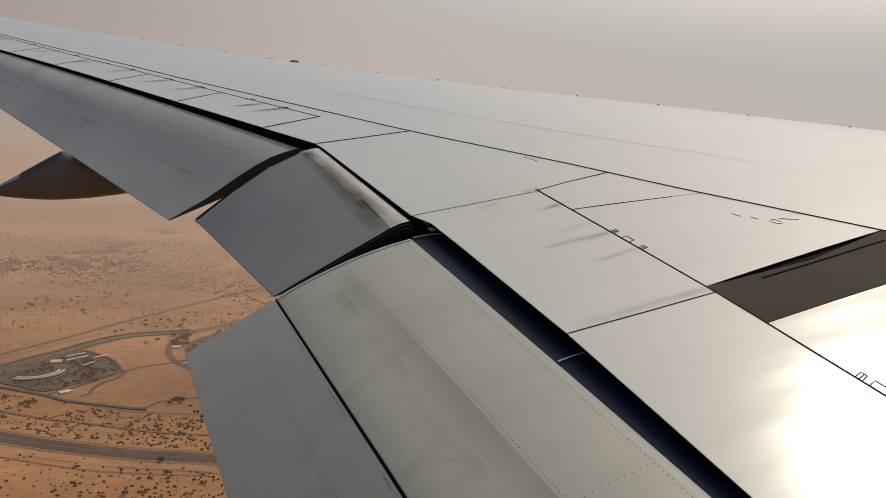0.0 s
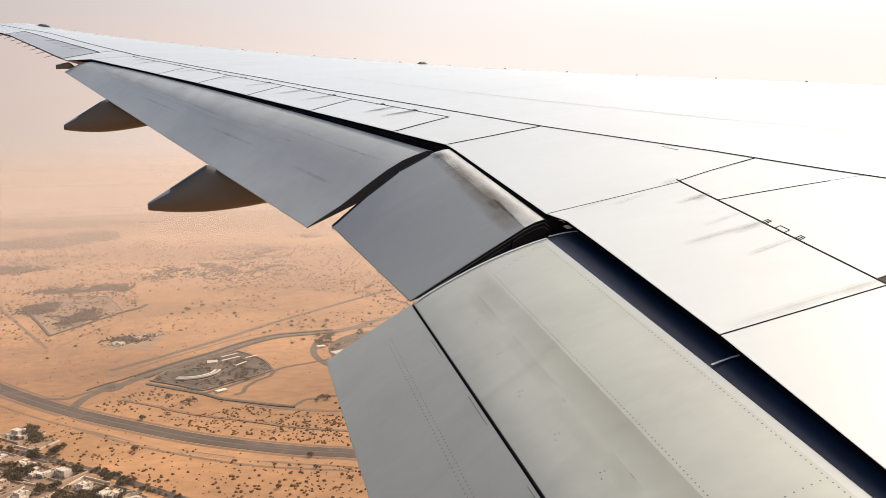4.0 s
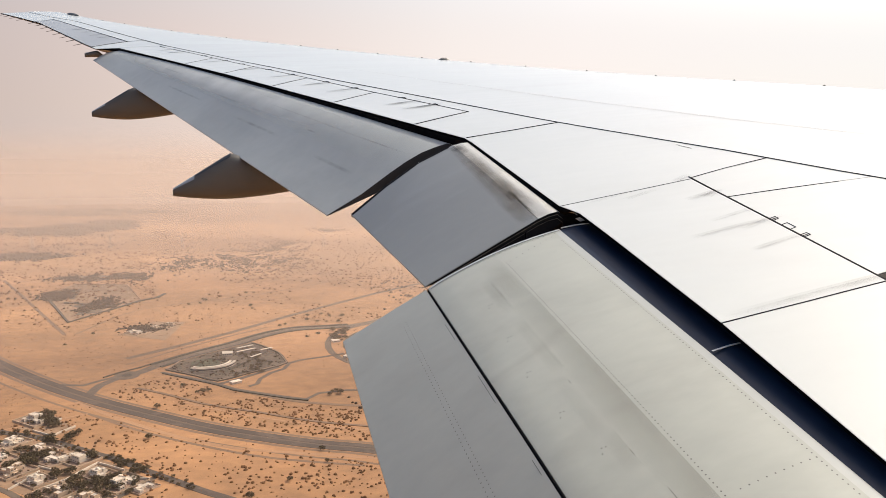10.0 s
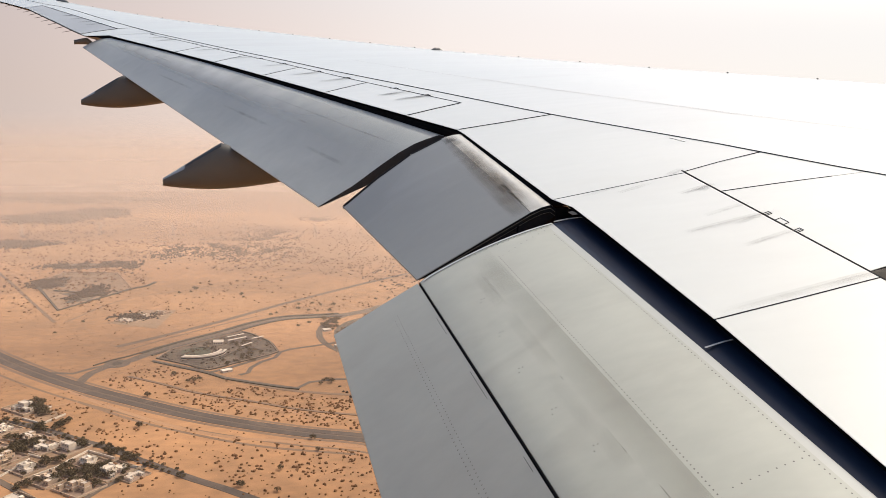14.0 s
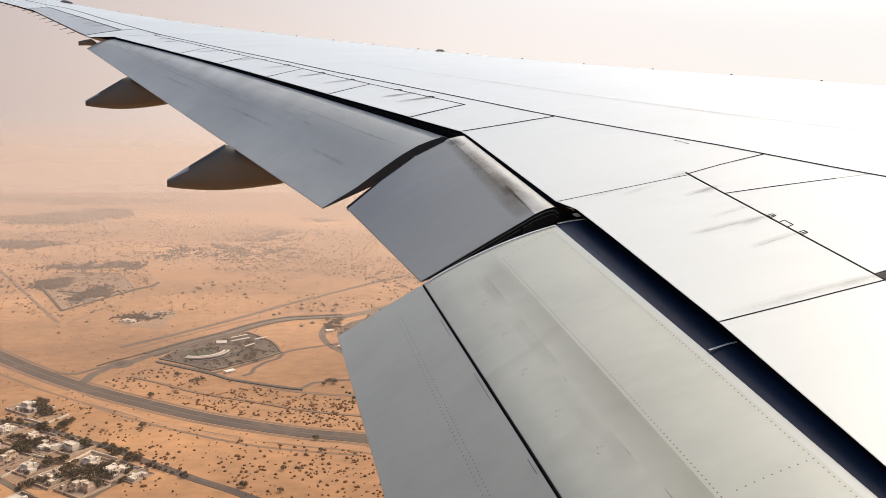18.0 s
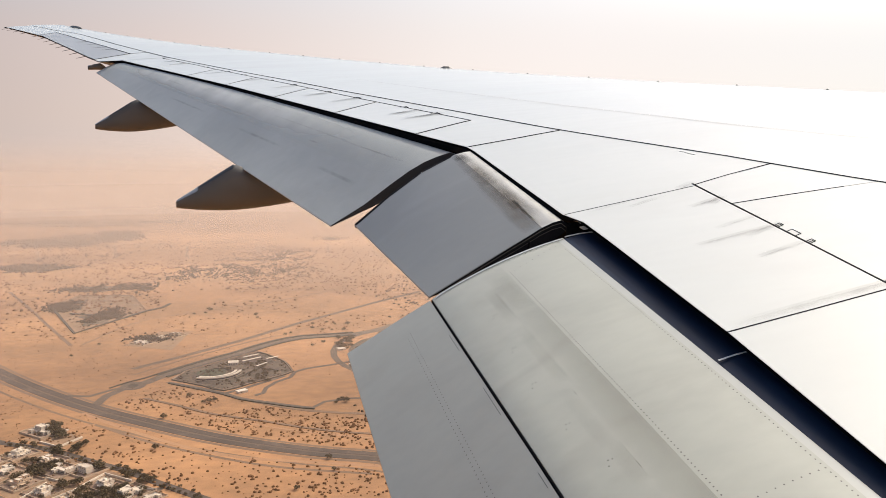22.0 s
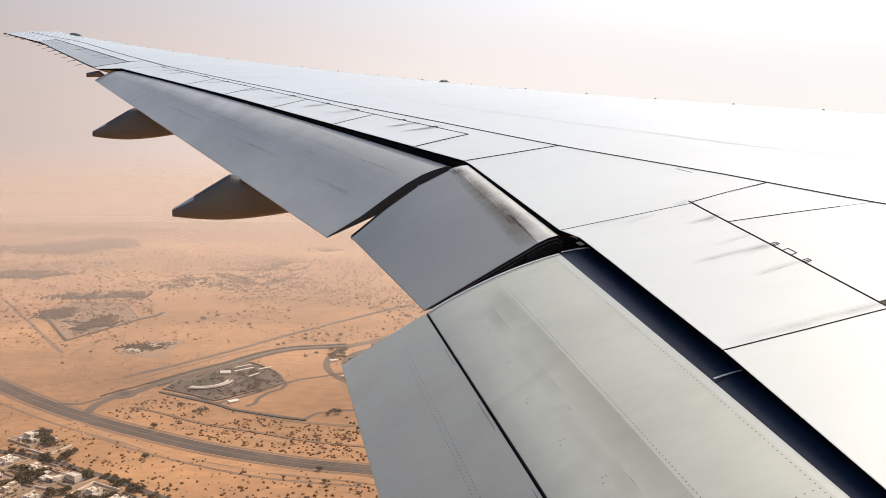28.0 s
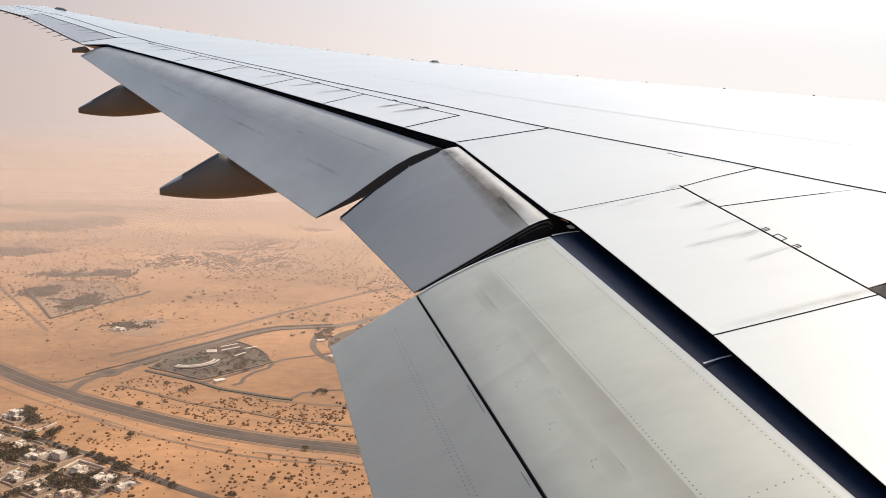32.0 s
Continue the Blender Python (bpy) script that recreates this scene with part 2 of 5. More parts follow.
SOOT = film("soot_film", (0.10, 0.085, 0.07), 0.17, 4.0, 0.25)
STRIP = film("worn_strip_film", (0.27, 0.245, 0.185), 0.288, 1.4, 0.6)
EDGE = shade("clean_flap_edge_paint", (0.475, 0.482, 0.435), 0.4, 0, 0.04, 1.2)
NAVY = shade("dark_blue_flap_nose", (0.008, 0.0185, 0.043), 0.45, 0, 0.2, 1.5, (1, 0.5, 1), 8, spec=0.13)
BLACK = shade("black_joint_and_slot_shade", (0.006, 0.006, 0.007), 0.9, 0, 0.2, 3.0, spec=0.05)
SEAL = shade("black_rubber_seal", (0.012, 0.012, 0.014), 0.9, 0, 0.2, 4.0, spec=0.05)
WALK = shade("dark_anti_slip_walkway", (0.060, 0.052, 0.042), 0.95, 0, 0.15, 1.4, (0.5, 1, 1), 40, 0.001, spec=0.1)
BELLY = shade("underside_paint", (0.30, 0.27, 0.23), 0.5, 0, 0.10, 0.8, (0.4, 1, 1), 10)
FAIRING = shade("fairing_brown", (0.090, 0.080, 0.064), 0.5, 0, 0.08, 0.9, (0.4, 1, 1), 10)
PALE = shade("pale_trim", (0.56, 0.565, 0.56), 0.4, 0, 0.05, 2.0)
RIVET = shade("dark_rivet", (0.160, 0.152, 0.136), 0.5, 0.3, 0.2, 5.0)
CAP = shade("blue_grey_paint", (0.33, 0.345, 0.35), 0.4, 0, 0.06, 0.9)
METAL = shade("bare_metal", (0.50, 0.49, 0.47), 0.35, 0.8, 0.1, 4.0)
MARK = shade("faded_stencil_paint", (0.36, 0.35, 0.32), 0.5, 0, 0.15, 5.0)
SCUFF = film("scuff_film", (0.19, 0.17, 0.14), 0.24, 5.0, 0.25)
AFT = shade("aft_flap_grey", (0.365, 0.368, 0.322), 0.42, 0, 0.06, 0.9, (0.5, 1.2, 1), 12, 0, (0.28, 0.265, 0.225), 0.3)
SLOT_LIGHT = shade("white_slot_light_paint", (0.82, 0.82, 0.80), 0.5, 0, 0.05, 3.0)
LINE = film("faded_line_film", (0.40, 0.30, 0.27), 0.55, 1.0, 0.7)

# ---- building helpers ----
def mesh_of(name, verts, faces, smooth=False):
    me = bpy.data.meshes.new(name)
    me.from_pydata([tuple(v) for v in verts], [], faces)
    if smooth:
        me.polygons.foreach_set("use_smooth", [True] * len(me.polygons))
    me.update()
    return me


def thing(name, label, category, at=(0, 0, 0), group="", kind=""):
    ob = new(name)
    ob.location = at
    return tagged(ob, label, category, group, kind)


def part_mesh(name, me, material, parent, label=""):
    if not me.materials:
        me.materials.append(material)
    ob = new(name, me)
    ob.parent = parent
    if parent is not None:
        ob.matrix_parent_inverse = Matrix.Identity(4)
    return tagged(ob, label)


def lofted(sections, closed=True, caps=True):
    """Vertices and faces of a skin over equal sections."""
    n = len(sections[0])
    verts = [p for s in sections for p in s]
    faces = []
    for i in range(len(sections) - 1):
        for j in range(n if closed else n - 1):
            k = (j + 1) % n
            faces.append((i * n + j, i * n + k, (i + 1) * n + k, (i + 1) * n + j))
    if caps and closed:
        faces.append(tuple(range(n))[::-1])
        faces.append(tuple((len(sections) - 1) * n + j for j in range(n)))
    return verts, faces


def patch_uv(me, across):
    """Lay 0 to 1 along and across a patch of equal sections."""
    n = len(across)
    count = len(me.vertices) // n
    layer = me.uv_layers.new(name="patch")
    for loop in me.loops:
        i, j = divmod(loop.vertex_index, n)
        layer.data[loop.index].uv = (i / (count - 1), across[j])
    return me


def sharp(me, degrees=35):
    me.polygons.foreach_set("use_smooth", [True] * len(me.polygons))
    me.set_sharp_from_angle(angle=radians(degrees))
    return me


def tidy(me):
    bm = bmesh.new()
    bm.from_mesh(me)
    bmesh.ops.recalc_face_normals(bm, faces=bm.faces)
    bm.to_mesh(me)
    bm.free()
    return me


# ---- the shape of the wing ----
SPAN = (-1.0, 3.61, 5.0, 5.655, 5.675, 7.92, 13.5, 19.16, 19.28, 20.18, 21.76, 23.18, 24.92, 26.0, 27.54, 29.2)
BACK_X = (2.41, 2.405, 2.395, 2.38, 2.315, 2.20, -0.10, -2.43, -2.90, -3.29, -3.91, -4.48, -5.16, -5.67, -6.38, -7.1)
NOSE_Y = (-1, 5, 9.81, 11.97, 14.1, 15.7, 18.26, 21.33, 23.39, 25.39, 27.21, 29.2)
NOSE_Z = (-0.60, 0.1, 0.598, 0.803, 1.032, 1.218, 1.552, 1.978, 2.288, 2.616, 2.934, 3.321)
SPAR_Y = (-1.0, 4.14, 5.38, 6.5, 7.1, 8.16, 10.04, 12.26, 16.1, 19.04, 20.58, 22.44, 24.06, 25.78, 26.88, 28.54, 29.3)
SPAR_X = (8.1, 5.38, 4.72, 4.18, 3.85, 3.26, 2.41, 1.40, -0.22, -1.42, -2.14, -2.99, -3.68, -4.46, -5.18, -6.05, -6.5)
HINGE_Y = (9.0, 9.14, 10.92, 12.66, 13.68, 15.64, 17.14, 19.0)
HINGE_X = (2.61, 2.55, 1.76, 1.03, 0.59, -0.21, -0.80, -1.58)


def back(y):
    return float(np.interp(y, SPAN, BACK_X))


def nose(y):
    return 14.7 - 0.69 * y


def spar(y):
    return float(np.interp(y, SPAR_Y, SPAR_X))


def hinge(y):
    return float(np.interp(y, HINGE_Y, HINGE_X))


def inner_hinge(y):
    return 3.49


def aileron_front(y):
    return float(np.interp(y, (20.16, 21.42, 22.84, 24.42, 25.98), (-2.36, -2.92, -3.57, -4.30, -4.98)))


def fore(y):
    return nose(y) - 0.05 * (nose(y) - back(y))


BASE_Y = (-1.0, 3.61, 5.62, 7.92, 13.5, 19.16, 25.0, 29.3)
BASE_X = (2.41, 2.40, 2.32, 2.20, -0.10, -2.43, -4.84, -6.62)
BASE_Z = (-2.11, -1.03, -0.63, -0.16, 0.68, 1.48, 2.56, 3.28)


def top(x, y):
    """Height of the upper skin."""
    xb, xn = float(np.interp(y, BASE_Y, BASE_X)), nose(y)
    u = (x - xb) / (xn - xb)
    zb, zn = float(np.interp(y, BASE_Y, BASE_Z)), float(np.interp(y, NOSE_Y, NOSE_Z))
    return zb + u * (zn - zb) + 0.014 * (xn - xb) * 4 * u * (1 - u)


def thick(y):
    return float(np.interp(y, (-1, 8, 29.3), (1.35, 0.85, 0.16)))


def panel(name, rear, front, inner, outer, material, parent, label="", gap=0.006, lift=0.0, nv=8, nw=8, depth=0.003):
    """A skin panel between two spanwise curves; inner and outer: its edges' y from rear to front."""
    rows = []
    for i in range(nv + 1):
        v = i / nv
        row = []
        ws = np.linspace(0, 1, nw + 1)
        ins, outs = np.interp(ws, np.linspace(0, 1, len(inner)), inner), np.interp(ws, np.linspace(0, 1, len(outer)), outer)
        y0 = ins[0] + gap + (outs[0] - ins[0] - 2 * gap) * v
        y1 = ins[-1] + gap + (outs[-1] - ins[-1] - 2 * gap) * v
        xa, xf = rear(y0) + gap, front(y1) - gap
        for j, w in enumerate(ws):
            y = ins[j] + gap + (outs[j] - ins[j] - 2 * gap) * v
            x = xa + (xf - xa) * w
            row.append((x, y, top(x, y) + lift))
        rows.append(row)
    verts = [p for r in rows for p in r]
    n = nw + 1
    faces = [(i * n + j, i * n + j + 1, (i + 1) * n + j + 1, (i + 1) * n + j) for i in range(nv) for j in range(nw)]
    faces = [f[::-1] for f in faces]
    ring = [i * n for i in range(nv + 1)] + [nv * n + j for j in range(1, n)] + [i * n + nw for i in range(nv - 1, -1, -1)] + [j for j in range(nw - 1, 0, -1)]
    start = len(verts)
    verts += [(verts[k][0], verts[k][1], verts[k][2] - depth) for k in ring]
    for a in range(len(ring)):
        b = (a + 1) % len(ring)
        faces.append((ring[a], ring[b], start + b, start + a))
    me = tidy(mesh_of(name, verts, faces))
    return part_mesh(name, sharp(me, 40), material, parent, label)


# ---- wing ----
wing = thing("aircraft_wing", "pale grey airliner wing with lowered flaps and dark panel joints", "aircraft wing")


def build_core():
    ys = np.concatenate([np.linspace(-0.9, 19.1, 81), np.linspace(19.5, 29.1, 40)])
    secs = []
    for y in ys:
        xb, xn, t = back(y), nose(y), thick(y)
        sec = [(xb + (xn - xb) * u + (0.012 if u == 0 else 0), y, top(xb + (xn - xb) * u, y) - (0.020 + 0.0008 * y if y < 19.3 else 0.016)) for u in np.linspace(0.0 if y < 19.3 else 0.02, 0.93, 14)]
        sec += [(xb + (xn - xb) * u, y, top(xb + (xn - xb) * u, y) - 0.03 - t * math.sin(math.pi * 0.96 * u) ** (1.6 if y < 5.7 else 0.9)) for u in (0.93, 0.75, 0.5, 0.25, 0.08)]
        sec += [(xb + (0.03 if y < 19.3 else 0.08), y, top(xb, y) - (0.03 if y < 5.7 else 0.09 if y < 19.3 else 0.02))]
        secs.append(sec)
    v, f = lofted(secs)
    part_mesh("wing_box", tidy(mesh_of("wing_box", v, f)), BLACK, wing, "dark structure showing in the panel joints")
    secs = []
    for y in ys:
        xb, xn, t = back(y), nose(y), thick(y)
        sec = []
        for u in (0.01, 0.05, 0.2, 0.4, 0.6, 0.8, 0.93):
            sec.append((xb + (xn - xb) * u, y, top(xb + (xn - xb) * u, y) - (0.05 if y < 19.3 else 0.02) - t * math.sin(math.pi * 0.96 * u) ** (1.6 if y < 5.7 else 0.9)))
        secs.append(sec)
    v, f = lofted(secs, closed=False)
    part_mesh("lower_skin", sharp(tidy(mesh_of("lower_skin", v, f))), BELLY, wing, "brownish grey underside of the wing")
    secs = []
    for y in np.linspace(-0.9, 29.2, 70):
        xb, xn, t = back(y), nose(y), thick(y)
        c = xn - xb
        zn = top(xn, y)
        x0 = fore(y) + 0.006
        r = 0.10 * t + 0.05
        sec = [(x0, y, top(x0, y))]
        sec += [(xn - 0.025 * c, y, top(xn - 0.025 * c, y)), (xn - 0.01 * c, y, zn + 0.004), (xn, y, zn - 0.005), (xn + r * 0.6, y, zn - r * 0.5), (xn + r * 0.8, y, zn - r * 1.3), (xn + r * 0.3, y, zn - r * 2.4), (xn - 0.07 * c, y, top(xn - 0.07 * c, y) - 0.05 - t * math.sin(math.pi * 0.96 * 0.93) ** 0.9)]
        secs.append(sec)
    v, f = lofted(secs, closed=False)
    part_mesh("leading_edge", sharp(tidy(mesh_of("leading_edge", v, f)), 60), SKIN, wing, "smooth rounded leading edge")
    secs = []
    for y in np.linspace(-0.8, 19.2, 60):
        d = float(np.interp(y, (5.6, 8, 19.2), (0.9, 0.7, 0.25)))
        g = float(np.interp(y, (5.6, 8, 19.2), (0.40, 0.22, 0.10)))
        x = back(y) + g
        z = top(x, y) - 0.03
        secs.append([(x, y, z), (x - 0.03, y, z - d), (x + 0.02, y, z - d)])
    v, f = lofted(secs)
    part_mesh("cove_wall", tidy(mesh_of("cove_wall", v, f)), BLACK, wing, "wall behind the flap slot, painted black for its shade")
    # tip cap
    y = 29.2
    xb, xn = back(y), nose(y)
    v = [(xb, y, top(xb, y)), (xn, y, top(xn, y)), (xn - 0.1, y + 0.25, top(xn, y) + 0.02), (xb - 0.12, y + 0.3, top(xb, y) + 0.03), (xb, y, top(xb, y) - 0.03), (xn, y, top(xn, y) - 0.12)]
    f = [(0, 1, 2, 3), (5, 4, 3, 2), (0, 3, 4), (1, 5, 2)]
    part_mesh("tip_cap", tidy(mesh_of("tip_cap", v, f)), SKIN, wing)


build_core()

panel("forward_skin", spar, fore, (-0.9, -0.9), (29.15, 29.15), SKIN, wing, gap=0.007, nv=90, nw=14)
# outboard spoilers, and the strip in front of their hinges
REAR = (8.80, 10.48, 12.14, 13.80, 15.45, 17.10)
FRONT = (9.14, 10.92, 12.66, 14.42, 16.12, 17.75)
for k in range(5):
    panel("spoiler", back, hinge, (REAR[k], FRONT[k]), (REAR[k + 1], FRONT[k + 1]), SKIN, wing, gap=0.009 + 0.002 * k, nv=8, nw=6, lift=0.002)
panel("hinge_panel", hinge, spar, (9.16, 9.40), (19.12, 19.12), SKIN, wing, gap=0.012, nv=20, nw=4)
panel("rear_panel", back, spar, (7.96, 8.04, 8.16), (8.80, 9.14, 9.40), SKIN, wing, gap=0.008, nv=6, nw=8)
panel("rear_panel", back, lambda y: min(hinge(y), spar(y) - 0.03), (17.10, 17.75), (19.12, 19.12), SKIN, wing, gap=0.012, nv=8, nw=6)
# over the flaperon
panel("rear_panel", back, spar, (5.68, 5.71, 5.75, 5.80, 5.895, 6.01, 6.12), (7.96, 8.0, 8.04, 8.07, 8.1, 8.13, 8.16), SKIN, wing, nv=12, nw=24)
# inboard spoilers
panel("spoiler", back, inner_hinge, (3.62, 3.66, 3.71), (5.68, 5.76, 5.84), SKIN, wing, nv=10, nw=6, lift=0.002)
panel("spoiler", back, inner_hinge, (-0.8, -0.8), (3.62, 3.66, 3.71), SKIN, wing, nv=14, nw=6, lift=0.002)
# in front of the inboard spoilers
panel("fixed_panel", inner_hinge, spar, (5.34, 5.33), (5.86, 6.12), SKIN, wing, nv=4, nw=8, gap=0.005)
panel("fixed_panel", inner_hinge, spar, (3.80, 4.13), (5.34, 5.33), SKIN, wing, nv=8, nw=8, gap=0.005)
panel("walkway", inner_hinge, spar, (3.30, 3.42, 3.55), (3.80, 3.88, 4.13), WALK, wing, "dark anti-slip walkway across the wing", nv=4, nw=10, gap=0.003)
panel("fixed_panel", inner_hinge, spar, (-0.8, -0.8), (3.30, 3.42, 3.55), SKIN, wing, nv=14, nw=8, gap=0.005)
# outer end: fixed rear skin, aileron, tip
panel("rear_panel", back, spar, (19.16, 19.16), (19.60, 19.90, 20.16, 20.30), SKIN, wing, lift=-0.003, gap=0.006, nv=10, nw=8)
panel("aileron", back, aileron_front, (19.62, 20.16), (25.26, 25.62, 25.98), CAP, wing, "light grey aileron flush with the wing", gap=0.02, nv=14, nw=6)
panel("rear_panel", aileron_front, spar, (20.18, 20.3), (25.96, 26.1), SKIN, wing, gap=0.016, nv=16, nw=5)
panel("tip_panel", back, spar, (25.28, 25.7, 26.12), (29.1, 28.9), SKIN, wing, gap=0.012, nv=10, nw=6)


def slip(points, width, height, lift, name, material, parent, label=""):
    """A thin raised strip on the wing through points (x, y)."""
    pts = []
    for (xa, ya), (xb, yb) in zip(points, points[1:]):
        n = max(2, int(math.hypot(xb - xa, yb - ya) / 0.25))
        pts += [(xa + (xb - xa) * k / n, ya + (yb - ya) * k / n) for k in range(n)]
    pts.append(points[-1])
    secs = []
    for i, (x, y) in enumerate(pts):
        x1, y1 = pts[min(i + 1, len(pts) - 1)]
        x0, y0 = pts[max(i - 1, 0)]
        d = math.hypot(x1 - x0, y1 - y0) or 1
        nx, ny = -(y1 - y0) / d * width / 2, (x1 - x0) / d * width / 2
        z = top(x, y) + lift
        secs.append([(x + nx, y + ny, z - 0.004), (x + nx, y + ny, z + height), (x - nx, y - ny, z + height), (x - nx, y - ny, z - 0.004)])
    v, f = lofted(secs)
    return part_mesh(name, patch_uv(tidy(mesh_of(name, v, f)), (0, 0, 1, 1)), material, parent, label)


# dark sealant in the joints
def joint(points, width, name="joint"):
    slip(points, width, 0.0012, 0.002, name, SEAL, wing)


joint([(spar(y), y) for y in np.linspace(0.2, 28.8, 60)], 0.030)
joint([(hinge(y), y) for y in np.linspace(9.14, 18.2, 20)], 0.026)
joint([(3.49, 0.3), (3.49, 3.0), (3.50, 5.9)], 0.016)
joint([(back(7.96) + 0.03, 7.96), (2.70, 8.04), (spar(8.16) - 0.02, 8.16)], 0.03)
joint([(back(5.68) + 0.02, 5.68), (2.97, 5.76), (3.48, 5.84)], 0.011)
joint([(3.50, 5.87), (3.87, 5.99), (spar(6.12) - 0.02, 6.12)], 0.009)
joint([(3.50, 5.34), (3.92, 5.34), (4.44, 5.33)], 0.008)
joint([(back(3.62) + 0.02, 3.62), (2.945, 3.66), (3.48, 3.71)], 0.012)
for k in range(5):
    joint([(back(REAR[k]) + 0.03, REAR[k]), (hinge(FRONT[k]), FRONT[k])], 0.027)
joint([(aileron_front(y), y) for y in np.linspace(20.16, 25.98, 12)], 0.036)
joint([(aileron_front(25.98), 25.98), (-5.08, 25.6), (back(25.27) + 0.02, 25.27)], 0.03)
joint([(aileron_front(20.16), 20.16), (back(19.62) + 0.02, 19.62)], 0.03)
slip([(6.5, 5.0), (5.75, 6.4), (4.89, 7.64), (3.79, 9.52), (2.7, 11.6), (1.5, 14.0)], 0.03, 0.0006, 0.003, "paint_line", LINE, wing, "faint reddish line on the wing skin")
slip([(3.90, 3.765), (4.45, 3.84), (5.2, 3.96)], 0.012, 0.003, 0.003, "walkway_edge", SEAL, wing)
# small hinge covers, outlined in dark sealant
for y in (2.69, 2.58, 4.80, 4.64, 4.465):
    big = y in (2.58, 4.64)
    a, b = (0.055, 0.046) if big else (0.055, 0.02)
    loop = [(3.50, y - b), (3.50 + a, y - b + 0.02), (3.50 + a, y + b + 0.02), (3.50, y + b)]
    if not big:
        slip([(3.50, y), (3.545, y + 0.012)], 0.005, 0.001, 0.002, "hinge_pin", SEAL, wing)
    slip(loop, 0.0045, 0.0012, 0.002, "hinge_cover", SEAL, wing)
# hinge brackets of the outboard spoilers
for y in (9.75, 10.35, 11.4, 12.15, 13.15, 13.9, 14.9, 15.6, 16.6):
    x = hinge(y)
    slip([(x + 0.045, y - 0.05), (x + 0.035, y + 0.02), (x - 0.05, y + 0.02)], 0.015, 0.003, 0.002, "hinge_bracket", SEAL, wing)
# soot trailing from the hinges
for x, y, n, w in ((3.485, 5.52, 0.30, 0.16), (3.485, 5.50, 0.14, 0.10), (3.47, 4.84, 0.62, 0.16), (3.47, 4.82, 0.25, 0.08), (3.47, 5.05, 0.35, 0.12), (3.47, 4.50, 0.40, 0.12), (3.10, 5.72, 0.3, 0.10), (2.62, 8.75, 0.0, 0), (2.30, 9.75, 0.45, 0.10), (2.12, 10.1, 0.4, 0.08), (1.55, 11.4, 0.4, 0.10), (1.25, 12.1, 0.4, 0.1), (0.85, 13.1, 0.4, 0.10), (0.40, 14.2, 0.4, 0.1), (-0.2, 15.6, 0.4, 0.1), (-1.0, 17.6, 0.35, 0.1), (-1.2, 18.2, 0.35, 0.1), (-2.85, 21.2, 0.3, 0.1), (-3.1, 21.7, 0.3, 0.1), (-3.4, 22.4, 0.3, 0.1), (-3.75, 23.1, 0.25, 0.1), (3.45, 3.80, 1.0, 0.20), (2.85, 5.74, 0.35, 0.06), (3.49, 5.93, 0.16, 0.10)):
    if n:
        slip([(x + n * 0.22, y + 0.02), (x - n * 0.4, y - 0.04), (x - n, y - 0.10)], w if y < 9 else 0.2, 0.0006, 0.0032, "soot_streak", SOOT if y < 9 else STREAK, wing)
# studs along the leading edge
stud_verts = [(0.017 * math.cos(a) * s, 0.02 * math.sin(a) * s, h) for h, s in ((-0.004, 1), (0.011, 0.8), (0.016, 0.3)) for a in np.linspace(0, 2 * math.pi, 8, endpoint=False)]
stud_faces = [(r * 8 + j, r * 8 + (j + 1) % 8, (r + 1) * 8 + (j + 1) % 8, (r + 1) * 8 + j) for r in range(2) for j in range(8)] + [tuple(range(16, 24))]
stud = tidy(mesh_of("stud", stud_verts, stud_faces))
for k in range(26):
    y = 6.75 + 1.062 * k - 0.002 * k * k if k < 14 else 20.55 + 1.03 * (k - 13)
    if y > 27:
        break
    x = nose(y) - 0.03
    ob = part_mesh("stud", stud, RIVET, wing)
    ob.location = (x, y, top(x, y) + 0.002)
x, y = nose(15.69), 15.69
bump_v, bump_f = lofted([[(x + dx, y + dy * s, top(x, y) - 0.01 + dz * s) for dy, dz in ((-0.06, 0), (-0.04, 0.035), (0, 0.055), (0.04, 0.035), (0.06, 0))] for dx, s in ((-0.12, 0.3), (-0.05, 1), (0.04, 1), (0.1, 0.3))])
part_mesh("marker_light", tidy(mesh_of("marker_light", bump_v, bump_f)), RIVET, wing, "small dark lamp on the leading edge")
x, y = nose(28.2) - 0.1, 28.2
pod_v, pod_f = lofted([[(x - 0.69 * d, y + d, top(x - 0.69 * d, y + d) - 0.02)] + [(x - 0.69 * d + 0.10 * s * math.cos(a), y + d, top(x - 0.69 * d, y + d) + 0.075 * s * math.sin(a)) for a in np.linspace(0, math.pi, 7)] for d, s in ((-0.36, 0.1), (-0.26, 0.6), (-0.1, 0.9), (0.13, 0.8), (0.3, 0.1))])
part_mesh("tip_lamp", tidy(mesh_of("tip_lamp", pod_v, pod_f)), RIVET, wing, "dark lamp housing near the wing tip")

# static wicks on the trailing edge
wick = mesh_of("static_wick", *lofted([[(-0.2 * k, 0.009 * (1 - 0.5 * k) * math.cos(a), 0.009 * (1 - 0.5 * k) * math.sin(a) - 0.05 * k) for a in np.linspace(0, 2 * math.pi, 6, endpoint=False)] for k in (0, 1)]))
for y in (20.3, 21.0, 21.7, 22.4, 23.1, 23.8, 24.5, 25.2, 26.4, 27.2, 28.0, 28.7):
    ob = part_mesh("static_wick", wick, RIVET, wing)
    ob.location = (back(y) + 0.02, y, top(back(y), y) - 0.01)


# ---- flaperon ----
BOW = (0.6, 1.0, 1.0, 0.9, 0.75, 0.45, 0.2, 0, 0, 0, 0, 0, 0)


